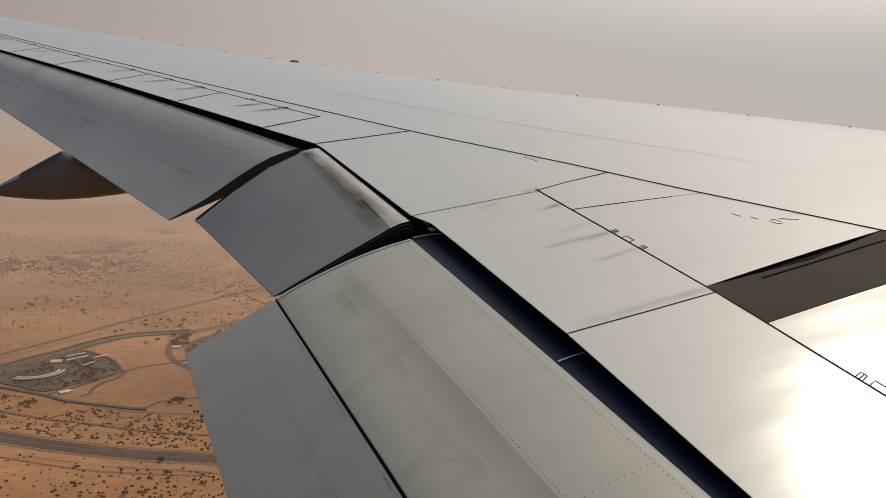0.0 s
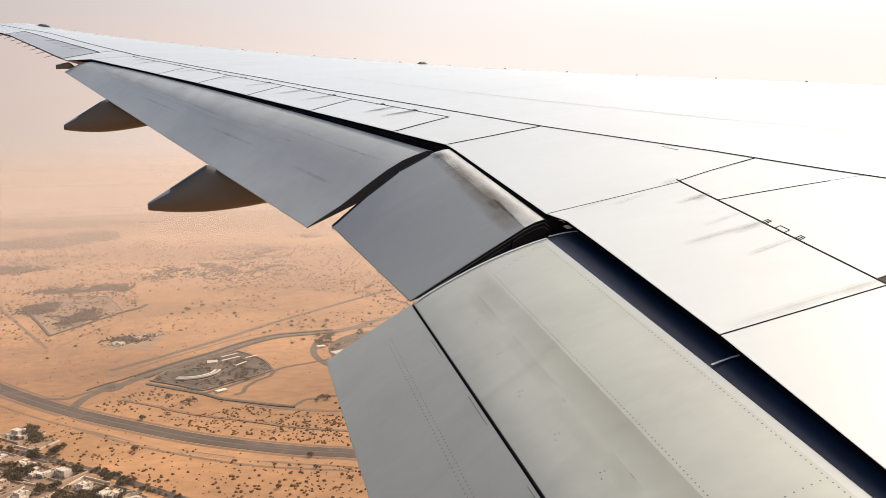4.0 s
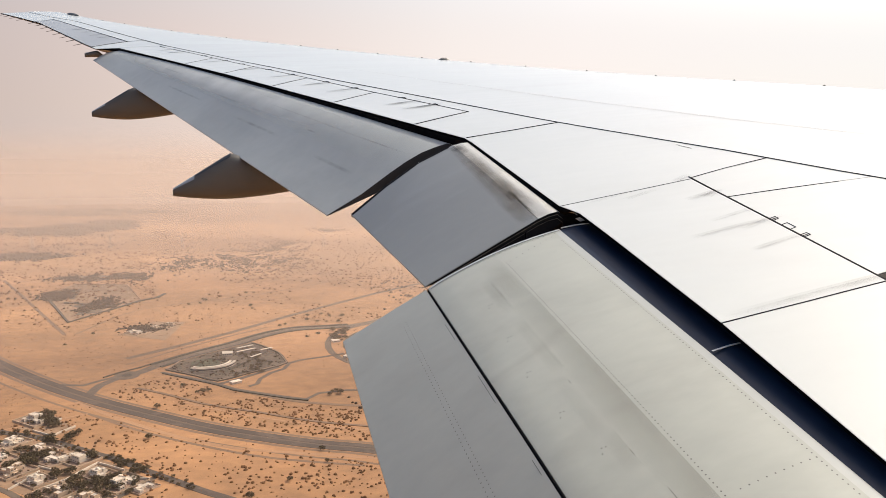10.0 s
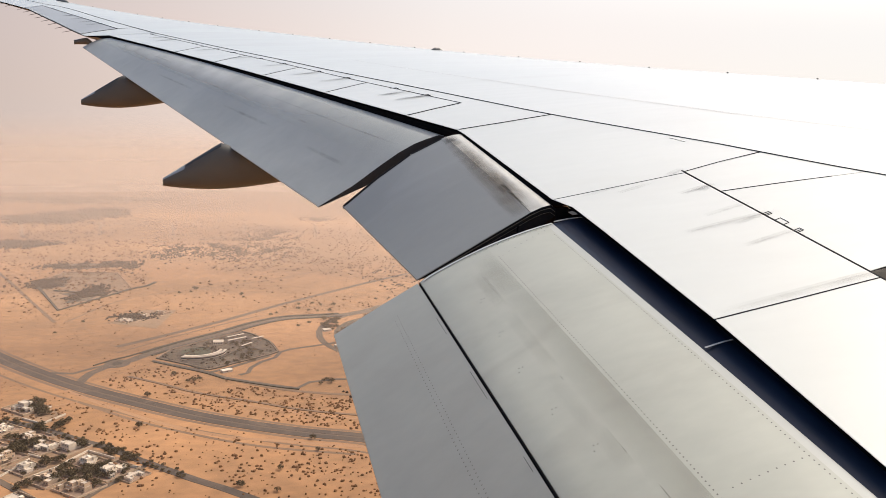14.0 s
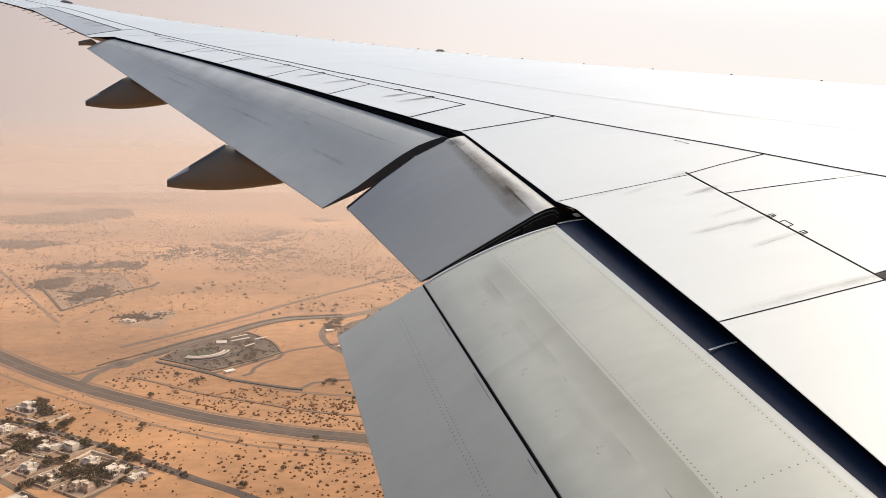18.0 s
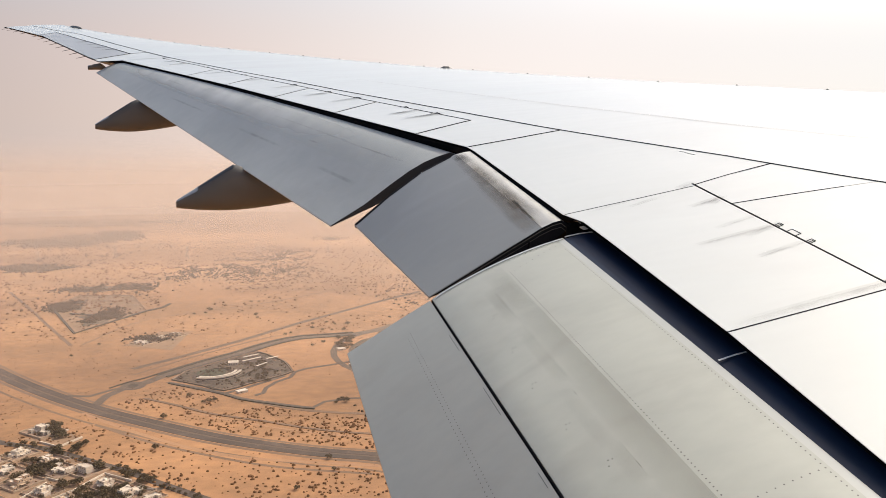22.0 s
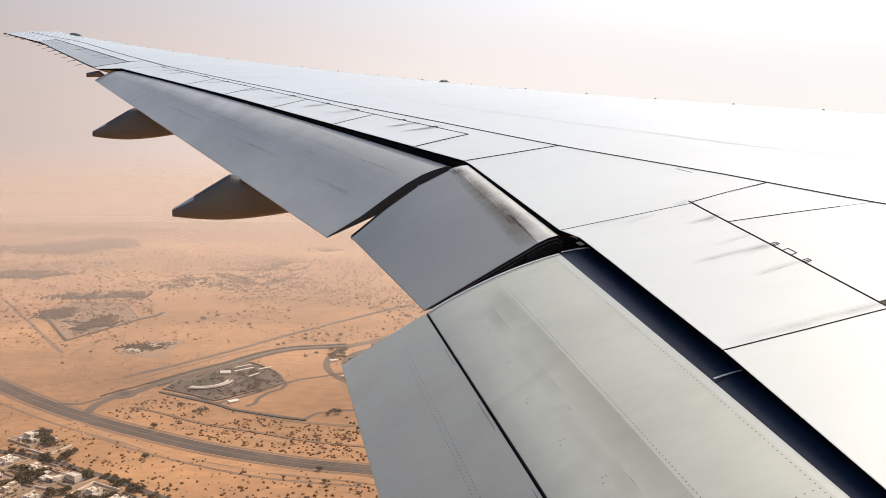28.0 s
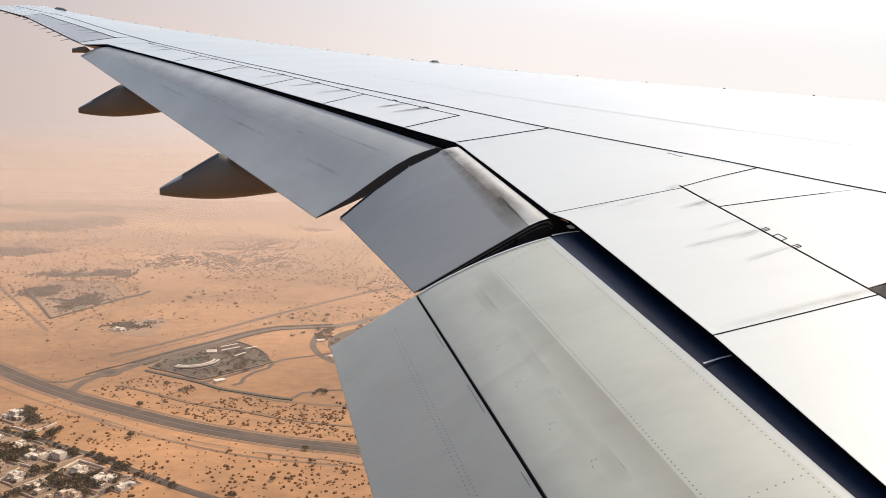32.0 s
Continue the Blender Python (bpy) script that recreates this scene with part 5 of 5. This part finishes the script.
for k in range(30):
    a = random.uniform(0, 6.28)
    place_tree(345 + 120 * math.cos(a) * random.uniform(0.6, 1.2), 1655 + 150 * math.sin(a) * random.uniform(0.6, 1.2))
for k in range(26):
    place_tree(random.gauss(210, 12), random.gauss(1755, 35), random.choice((0, 3)))
for x, y, r, count in ((-278, 1152, 10, 12), (-260, 1172, 8, 6), (-166, 1048, 8, 8), (-192, 1050, 8, 6), (-195, 1146, 6, 4), (-128, 1086, 8, 5), (-239, 1228, 4, 3), (-284, 1312, 7, 6)):
    for _ in range(count):
        place_tree(x + random.gauss(0, r * 0.7), y + random.gauss(0, r), random.choice((0, 3)), random.uniform(0.75, 1.2))

# ---- shrubs ----
COMPOUND = [(-112, 1598), (-62, 1646), (24, 1718), (42, 1695), (74, 1633), (86, 1557), (68, 1538), (6, 1495), (-39, 1463), (-75, 1499), (-132, 1550)]
def clump(c, s, rnd):
    """A low uneven shrub: a lobed dome of leaf."""
    peak = c + Vector((rnd.uniform(-0.3, 0.3) * s, rnd.uniform(-0.3, 0.3) * s, s * rnd.uniform(0.9, 1.5)))
    turn_by, stretch = rnd.uniform(0, 6.28), rnd.uniform(0.9, 1.25)
    rim, waist = [], []
    for k in range(7):
        a = turn_by + k * 0.8976
        r = s * rnd.uniform(0.7, 1.2)
        d = Vector((math.cos(a) * r * stretch, math.sin(a) * r, 0))
        rim.append(c + d)
        waist.append(c + d * rnd.uniform(0.75, 1.0) + Vector((0, 0, s * rnd.uniform(0.5, 0.9))))
    out = []
    for k in range(7):
        j = (k + 1) % 7
        out += [(rim[k], rim[j], waist[k]), (rim[j], waist[j], waist[k]), (waist[k], waist[j], peak)]
    return out


def shrub_field(name, count, pick, label, seed, size=(0.7, 2.0), leaf=SHRUB):
    rnd = random.Random(seed)
    verts, faces = [], []
    for _ in range(count):
        q = pick(rnd)
        if q is None:
            continue
        for tri in clump(Vector((q[0], q[1], G - 0.1)), rnd.uniform(*size), rnd):
            b = len(verts)
            verts += [tuple(p) for p in tri]
            faces.append((b, b + 1, b + 2))
    ob = part_mesh(name, mesh_of(name, verts, faces), leaf, None)
    return tagged(ob, label, "shrubs", kind="stuff")


LINES = [Vector((*p, 0)) for p in HIGHWAY]


def near_highway(x, y):
    p = Vector((x, y, 0))
    for a, b in zip(LINES, LINES[1:]):
        t = max(0, min(1, (p - a).dot(b - a) / (b - a).length_squared))
        if (a + (b - a) * t - p).length < 24:
            return True
    return False


def scattered(y0, y1, x0, x1):
    def pick(rnd):
        y = rnd.uniform(y0, y1)
        x = rnd.uniform(x0, x1) * y
        d = noise.noise((x * 0.004, y * 0.0025, 3.0)) + 0.5 * noise.noise((x * 0.015, y * 0.01, 7.0))
        if rnd.random() > 0.45 + d * 1.3 or near_highway(x, y):
            return None
        return x, y
    return pick


def along_highway(d0, d1, i0, i1, gaps):
    """Places beside the highway, d0 to d1 metres to its far (+) or near (-) side."""
    def pick(rnd):
        k = rnd.randrange(i0, i1)
        a, b = LINES[k], LINES[k + 1]
        way = (b - a).normalized()
        p = a + (b - a) * rnd.random() + Vector((-way.y, way.x, 0)) * rnd.uniform(d0, d1)
        d = noise.noise((p.x * 0.012, p.y * 0.012, 4.0)) + 0.6 * noise.noise((p.x * 0.05, p.y * 0.05, 9.0))
        return (p.x, p.y) if d > gaps + rnd.uniform(-0.2, 0.2) else None
    return pick


shrub_field("desert_shrubs", 4500, scattered(780, 2000, -0.6, 0.3), "sparse dark shrubs dotted over the sand", 5, (0.6, 1.5))
shrub_field("roadside_shrubs", 1500, along_highway(28, 150, 7, 16, -0.25), "dark brown shrubs in rows beside a desert highway", 21, (0.9, 2.4))
shrub_field("roadside_shrubs", 1300, along_highway(-230, -45, 7, 16, -0.1), "dark brown shrubs on the sand beside a desert highway", 22, (0.9, 2.5))
shrub_field("desert_shrubs", 8000, scattered(1900, 4300, -0.5, 0.25), "far sparse shrubs on the sand", 6, (1.2, 3.0))
shrub_field("desert_shrubs", 3000, scattered(900, 2700, 0.3, 0.8), "sparse dark shrubs between desert roads", 7, (1.1, 2.8))
shrub_field("desert_bushes", 2600, scattered(2200, 3600, -0.3, 0.2), "upright dark bushes scattered over the far sand", 24, (1.9, 4.0))
shrub_field("desert_tufts", 9000, scattered(1300, 3400, -0.55, 0.2), "fine brown tufts of dry grass on the sand", 8, (0.5, 1.2))
GROVES = [(-400, 2530, 95, 25), (-340, 2150, 45, 35), (-455, 2275, 30, 25), (-300, 2520, 60, 35), (-670, 2980, 120, 30), (-620, 3650, 140, 70), (-540, 3700, 60, 40), (-2, 2660, 140, 60), (140, 2740, 120, 60), (160, 3140, 120, 60), (-107, 2849, 120, 35), (80, 3000, 150, 45), (20, 2780, 160, 60), (358, 3568, 70, 30), (-190, 2700, 100, 40), (500, 2200, 150, 150), (300, 1290, 90, 30), (520, 1330, 70, 60), (-195, 1880, 45, 22), (-600, 3250, 220, 120)]


def grove_pick(rnd):
    x, y, a, b = GROVES[rnd.randrange(3 if rnd.random() < 0.3 else len(GROVES))]
    d = 1.6 if y > 2000 else 1.0
    x, y = rnd.gauss(x, a * 0.55), rnd.gauss(y, b * 0.7 * d)
    if noise.noise((x * 0.02, y * 0.012, 2.0)) < rnd.uniform(-0.35, 0.2):
        return None
    return x, y


def in_compound(rnd):
    x, y = rnd.uniform(-130, 86), rnd.uniform(1464, 1716)
    inside = False
    for (xa, ya), (xb, yb) in zip(COMPOUND, COMPOUND[1:] + COMPOUND[:1]):
        if (ya > y) != (yb > y) and x < xa + (xb - xa) * (y - ya) / (yb - ya):
            inside = not inside
    return (x, y) if inside and noise.noise((x * 0.05, y * 0.05, 6.0)) > rnd.uniform(-0.1, 0.25) else None


shrub_field("garden_shrubs", 900, in_compound, "dark clipped shrubs in a landscaped compound", 23, (1.0, 2.4), GROVE)
shrub_field("grove", 10500, grove_pick, "scattered groves of low dark trees", 9, (1.5, 3.6), GROVE)


def wall_round(pts, h, label, t=0.8):
    """A boundary wall along a closed line."""
    w = thing("boundary_wall", label, "wall")
    for (xa, ya), (xb, yb) in zip(pts, pts[1:] + pts[:1]):
        n = math.hypot(xb - xa, yb - ya)
        v, f = [], []
        box(v, f, 0, n - t, -t / 2, t / 2, G - 0.3, G + h, math.atan2(yb - ya, xb - xa), (xa, ya))
        part_mesh("wall_length", mesh_of("wall_length", v, f), WALLC, w)


def garden_wall(pts):
    """A pale masonry wall between villa plots."""
    w = thing("garden_wall", "pale plastered wall between desert villa plots", "wall")
    for (xa, ya), (xb, yb) in zip(pts, pts[1:]):
        v, f = [], []
        box(v, f, 0, math.hypot(xb - xa, yb - ya) - 0.5, -0.5, 0.5, G - 0.3, G + 2.6, math.atan2(yb - ya, xb - xa), (xa, ya))
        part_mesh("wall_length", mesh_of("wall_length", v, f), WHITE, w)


for pts in ([(-217, 1074), (-201, 1101), (-185, 1125)], [(-278, 1059), (-264, 1084), (-253, 1111)], [(-217, 1074), (-237, 1056)], [(-185, 1125), (-148, 1093)], [(-258, 1127), (-232, 1107)], [(-156, 1068), (-113, 1059)], [(-279, 1290), (-264, 1312)], [(-295, 1266), (-264, 1239), (-238, 1274)]):
    garden_wall(pts)
FAR_GROVES = [(-755, 4451, 190, 30), (-531, 3776, 90, 60), (-712, 3564, 120, 50), (-659, 2937, 60, 30), (-980, 4420, 160, 30), (-760, 4450, 200, 35), (-560, 4400, 140, 30), (-400, 4360, 90, 25), (-700, 4250, 120, 20), (-790, 3690, 120, 30), (-640, 3790, 90, 25), (-540, 3930, 60, 25), (-850, 3600, 60, 25), (-690, 2965, 80, 18)]


def far_grove_pick(rnd):
    x, y, a, b = FAR_GROVES[rnd.randrange(len(FAR_GROVES))]
    x, y = rnd.gauss(x, a * 0.6), rnd.gauss(y, b)
    return (x, y) if noise.noise((x * 0.012, y * 0.02, 5.0)) > rnd.uniform(-0.4, 0.15) else None


shrub_field("far_grove", 10000, far_grove_pick, "far groves of dark trees in the haze", 12, (3.2, 7.0), GROVE)
# ---- walled plots and larger buildings ----
for pts in ([(-318, 1250), (-262, 1212), (-195, 1150), (-140, 1095), (-118, 1062), (-160, 1000), (-235, 1020), (-300, 1085), (-345, 1160)], [(-318, 1283), (-300, 1352), (-236, 1268), (-263, 1232)]):
    slab("villa_gardens", pts, FIELD, "brown garden ground between desert villas", "garden", 0.1)
FARM = [(-482, 2275), (-372, 1962), (-240, 2181), (-300, 2400), (-440, 2430)]
slab("farm_ground", FARM, FIELD, "brown tended ground of a walled desert farm", "farm")
slab("farm_plot", [(-470, 2262), (-455, 2205), (-405, 2230), (-410, 2370), (-430, 2360)], PLOT, "dark irrigated plot on a desert farm", "farm", 0.3)
slab("farm_plot", [(-372, 2035), (-357, 2200), (-318, 2160), (-317, 2064)], PLOT, "dark irrigated plot on a desert farm", "farm", 0.3)
for pts in (FARM[:3], [(-240, 2181), (-205, 2215), (-190, 2260)], [(-420, 2180), (-360, 2150), (-300, 2120)]):
    ribbon("farm_hedge", pts, 7, HEDGE, "dark line of bushes along a desert farm", "hedge", height=2.5, rounded=False)
wall_round(FARM, 2.2, "low brown wall round a desert farm")
for x, y, a, b in ((-410, 2525, 95, 42), (-340, 2130, 50, 40), (-700, 2965, 80, 22), (-700, 3640, 150, 55), (-550, 3900, 70, 45), (-740, 4430, 240, 40), (-470, 4390, 80, 28), (-960, 4300, 120, 35)):
    slab("grove_ground", [(x + a * (1 + 0.25 * math.sin(3 * q)) * math.cos(q), y + b * (1 + 0.2 * math.cos(4 * q)) * math.sin(q)) for q in np.linspace(0, 2 * math.pi, 25)[:-1]], PLOT, "dark slab painting the shaded soil of a desert grove", "grove", 0.22)
ribbon("sand_berm", [(-216, 4018), (-156, 4236), (24, 4158), (-56, 3906), (-216, 4018)], 9, TRACK, "low brown earth bank round a far plot", "earth bank", rounded=False)
slab("farmyard", [(-250, 1830), (-150, 1770), (-120, 1930), (-190, 1945)], FIELD, "dark trodden ground round desert farm houses", "farm")
slab("compound_garden", COMPOUND, PLOT, "planted dark garden ground of a walled compound", "garden")
slab("car_park_1", [(-16, 1657), (10, 1682), (31, 1649), (-2, 1613)], ROAD, "dark car park with pale canopies", "car park", 0.4)
slab("car_park_2", [(28, 1693), (56, 1645), (52, 1611), (27, 1650)], ROAD, "dark car park beside garden walls", "car park", 0.4)
slab("lawn", [(-64 + 27 * math.cos(a), 1580 + 31 * math.sin(a)) for a in np.linspace(0, 2 * math.pi, 25)[:-1]], GRASS, "dark watered oval lawn of a compound", "lawn", 0.5)
wall_round(COMPOUND, 2.4, "low wall round a landscaped compound")
ribbon("road_ring", [(-58 + 36 * math.cos(a), 1562 + 46 * math.sin(a)) for a in np.linspace(0, 2 * math.pi, 21)], 8, ROAD, "dark ring drive in a landscaped compound", height=0.45)
for pts, w in ((offset(ACCESS_WAY[5:14], 14), 8), (offset(ACCESS_WAY[5:14], -13), 6), ([(-132, 1550), (-75, 1500), (-39, 1464), (6, 1496), (68, 1539), (86, 1558)], 5), ([(86, 1558), (74, 1633), (42, 1695), (24, 1716)], 4), ([(-136, 1528), (-75, 1474), (-38, 1440), (-12, 1408), (34, 1375), (79, 1345), (108, 1331)], 4), ([(-235, 1520), (-210, 1548), (-180, 1572), (-155, 1600)], 3), ([(28, 1600), (0, 1560), (-20, 1530)], 3), ([(50, 1640), (20, 1605), (60, 1570)], 3), ([(-90, 1560), (-60, 1610), (-30, 1600)], 3)):
    ribbon("hedge", pts, w, HEDGE, "long dark clipped hedge beside a desert road", "hedge", height=1.5)
for x, y, n, rot in ((10, 1682, 19, 0.57), (12, 1656, 21, 0.57), (30, 1613, 15, 0.85), (52, 1660, 14, 0.57)):
    c = thing("car_canopy", "long pale car park canopy", "canopy", (x, y, G), "car park canopies")
    c.rotation_euler[2] = rot
    boxes("roof", [(-n, n, -2.2, 2.2, 2.8, 3.1)], WHITE, c)
    for q in range(4):
        at = -n + 1 + q * (2 * n - 2) / 3
        boxes("post", [(at - 0.2, at + 0.2, -0.2, 0.2, -0.3, 2.8)], METAL, c)
for x, y, w, d, rot in ((-8, 1448, 9, 5, 0.5), (195, 1700, 8, 6, 0.3), (205, 1580, 10, 5, 0.9), (225, 1560, 8, 4, 0.9)):
    c = thing("gate_house", "small cream gate house beside a road", "building", (x, y, G))
    c.rotation_euler[2] = rot
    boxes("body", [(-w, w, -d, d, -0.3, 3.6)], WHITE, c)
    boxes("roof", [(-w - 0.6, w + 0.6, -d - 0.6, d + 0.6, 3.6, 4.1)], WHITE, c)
    for q in range(3):
        boxes("window", [(-w + 2 + 2.6 * q, -w + 3.4 + 2.6 * q, -d - 0.1, -d + 0.02, 1.2, 2.6)], GLASS, c)


def arc_building():
    a0, a1, h = 4.2, 6.1, 5.0
    t = thing("curved_building", "long white curved building in a landscaped compound", "building", (-62, 1583, G))
    def arc(r_in, r_out, z0, z1):
        return lofted([[(r_in * math.cos(a), r_in * math.sin(a), z0), (r_out * math.cos(a), r_out * math.sin(a), z0), (r_out * math.cos(a), r_out * math.sin(a), z1), (r_in * math.cos(a), r_in * math.sin(a), z1)] for a in np.linspace(a0, a1, 20)])
    for a, b in ((43, 46.5), (51, 54.5)):
        w = part_mesh("wing", tidy(mesh_of("wing", *arc(a, b, -0.3, h))), WHITE, t)
        part_mesh("roof", tidy(mesh_of("roof", *arc(a - 0.6, b + 0.6, h, h + 0.6))), WHITE, w)
        part_mesh("glazing", tidy(mesh_of("glazing", *arc(b + 0.02, b + 0.2, 1.5, h - 1.5))), GLASS, w)
    b = thing("square_pavilion", "white flat-roofed pavilion beside garden walls", "building", (-24, 1634, G))
    boxes("body", [(-9, 9, -8, 8, -0.3, 5)], WHITE, b)
    boxes("roof", [(-10, 10, -9, 9, 5, 5.5)], WHITE, b)
    for k in range(5):
        boxes("window", [(-8 + 3.4 * k, -6 + 3.4 * k, -8.15, -7.9, 1.5, 3.8)], GLASS, b)


arc_building()
for k in range(40):
    a = random.uniform(0, 6.28)
    place_tree(-10 + 85 * math.cos(a) * random.uniform(0.3, 0.95), 1565 + 100 * math.sin(a) * random.uniform(0.3, 0.95), 1)


def office():
    o = thing("office_building", "large brown office building with dark glass front and grey roof", "building", (365, 1660, G))
    o.rotation_euler[2] = 0.42
    slab("office_forecourt", [(345 + 140 * math.cos(a), 1655 + 165 * math.sin(a)) for a in np.linspace(0, 2 * math.pi, 25)[:-1]], PLOT, "planted forecourt inside an oval road", "garden", 0.12)
    boxes("main_block", [(-60, 62, -22, 20, -0.3, 34)], CLAY, o)
    boxes("roof", [(-64, 66, -26, 24, 34, 36)], ROOF, o)
    for k in range(22):
        boxes("window", [(-50 + 4.6 * k, -46.2 + 4.6 * k, -22.3, -21.9, 6, 30)], GLASS, o)
    boxes("low_wing", [(-165, -62, -30, 22, -0.3, 12)], TAN, o)
    boxes("wing_roof", [(-167, -60, -32, 24, 12, 13)], ROOF, o)
    for k in range(5):
        boxes("skylight", [(-58 + 9 * k, -52 + 9 * k, 26, 66, 12, 13.5)], WHITE, o)
        boxes("skylight", [(14 + 9 * k, 20 + 9 * k, 30, 70, 12, 13.5)], WHITE, o)
    boxes("rear_block", [(-62, 64, 24, 72, -0.3, 12)], TAN, o)
    for k in range(9):
        boxes("roof_unit", [(-40 + 10 * k, -37 + 10 * k, -4, 0, 36, 37.6)], METAL, o)


office()


def block_building(x, y, w, d, h, rot, colour, label):
    b = thing("compound_building", label, "building", (x, y, G), "town buildings")
    b.rotation_euler[2] = rot
    boxes("body", [(-w, w, -d, d, -0.3, h)], colour, b)
    boxes("roof_edge", parapet_roof(-w, w, -d, d, h), colour, b)
    boxes("roof", [(-w + 0.4, w - 0.4, -d + 0.4, d - 0.4, h, h + 0.2)], WHITE if colour == WHITE else ROOF, b)
    n = max(2, int(w / 4))
    for k in range(n):
        c = -w + (k + 0.5) * 2 * w / n
        boxes("window", [(c - 1, c + 1, -d - 0.1, -d + 0.02, 1.4, 2.9)], GLASS, b)


AREAS = [([(926, 2146), (1228, 2255), (1285, 1856), (979, 1728)], 26), ([(1230, 2295), (1493, 2490), (1612, 2382), (1551, 1936), (1298, 1854)], 22), ([(994, 1682), (1345, 1821), (1370, 1647), (1016, 1507)], 14), ([(1002, 1444), (1286, 1499), (1314, 1198), (1007, 1195)], 34)]
for pts, count in AREAS:
    slab("town_ground", pts, PLOT if count > 20 else TRACK, "dusty ground of a walled institution", "yard")
    wall_round(pts, 3.0, "long wall round a dusty walled institution")
    cx, cy = sum(p[0] for p in pts) / len(pts), sum(p[1] for p in pts) / len(pts)
    rot = math.atan2(pts[1][1] - pts[0][1], pts[1][0] - pts[0][0])
    side = int(math.ceil(math.sqrt(count)))
    for k in range(count):
        i, j = k % side, k // side
        u, w = (i + 0.5) / side * 1.7 - 0.85, (j + 0.5) / side * 1.7 - 0.85
        p0, p1, p2, p3 = pts[0], pts[1], pts[2], pts[-1]
        a, b = (u + 1) / 2, (w + 1) / 2
        x = (p0[0] * (1 - a) + p1[0] * a) * (1 - b) + (p3[0] * (1 - a) + p2[0] * a) * b
        y = (p0[1] * (1 - a) + p1[1] * a) * (1 - b) + (p3[1] * (1 - a) + p2[1] * a) * b
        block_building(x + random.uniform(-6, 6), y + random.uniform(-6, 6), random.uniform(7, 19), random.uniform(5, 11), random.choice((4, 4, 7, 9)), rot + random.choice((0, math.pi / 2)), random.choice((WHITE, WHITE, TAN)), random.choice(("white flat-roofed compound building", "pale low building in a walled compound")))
for k in range(6):
    for x0 in (1200, 1420):
        b = thing("terrace_row", "long low terrace of houses with dark yards", "building", (x0 + 75, 1030 + 24 * k, G), "terraces")
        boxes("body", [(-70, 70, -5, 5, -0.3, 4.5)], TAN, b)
        boxes("roof", [(-71, 71, -6, 6, 4.5, 5.0)], CLAY, b)
        for q in range(12):
            boxes("door", [(-66 + 11.5 * q, -64.5 + 11.5 * q, -5.1, -4.9, 0, 2.3)], GLASS, b)
slab("green_field", [(1560, 1500), (1650, 1510), (1640, 1250), (1574, 1350)], GRASS, "dark green watered field", "field")


# ---- power pylons ----
def pylon():
    p = thing("power_pylon", "thin steel lattice power pylon in the desert", "pylon", (805, 3025, G), "power line")
    for sx in (-1, 1):
        for sy in (-1, 1):
            part_mesh("leg", mesh_of("leg", *lofted([[(sx * r + dx, sy * r + dy, z) for dx, dy in ((-w, -w), (w, -w), (w, w), (-w, w))] for z, r, w in ((-0.3, 5, 0.35), (25, 2.2, 0.3), (45, 0.4, 0.25))])), METAL, p)
    for z, w in ((30, 9), (36, 7.5), (42, 5)):
        boxes("cross_arm", [(-w, w, -0.4, 0.4, z, z + 0.7)], METAL, p)
    for z, r in ((8, 4.2), (16, 3.2), (24, 2.3)):
        boxes("brace", [(-r, r, -r - 0.15, -r + 0.15, z, z + 0.3), (-r, r, r - 0.15, r + 0.15, z, z + 0.3), (-r - 0.15, -r + 0.15, -r, r, z, z + 0.3), (r - 0.15, r + 0.15, -r, r, z, z + 0.3)], METAL, p)
    return p


first = pylon()
for k in range(-7, 6):
    if k:
        copy_thing(first, Matrix.Translation((805 + 250 * k, 3025 + (k % 2) * 40 - 15 * k, G)))

# ---- dusty air over the desert ----
def haze_wall(radius, high, material, name, lean=0.0):
    n = 64
    verts = [(r * math.cos(2 * math.pi * k / n), r * math.sin(2 * math.pi * k / n), z) for r, z in ((radius, G - 3), (radius - lean, high)) for k in range(n)]
    faces = [(k, (k + 1) % n, n + (k + 1) % n, n + k) for k in range(n)]
    ob = part_mesh(name, mesh_of(name, verts, faces, True), material, None)
    return tagged(ob, "sheet painted as pale pinkish dust haze over the desert", "haze", kind="structure")


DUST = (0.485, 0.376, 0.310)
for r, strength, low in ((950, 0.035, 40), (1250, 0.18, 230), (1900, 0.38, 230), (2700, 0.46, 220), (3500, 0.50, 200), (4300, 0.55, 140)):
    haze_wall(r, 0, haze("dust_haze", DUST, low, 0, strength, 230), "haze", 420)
SKY = sky_haze("dusty_sky_glow", (0.445, 0.312, 0.243), ((-5000, (0.60, 0.49, 0.445)), (-1200, (0.645, 0.53, 0.48)), (-300, (0.79, 0.65, 0.58)), (1215, (0.97, 0.86, 0.78)), (1870, (1.0, 0.90, 0.825)), (3600, (1.0, 0.955, 0.885)), (5000, (0.95, 0.90, 0.85))), 1300, 900)
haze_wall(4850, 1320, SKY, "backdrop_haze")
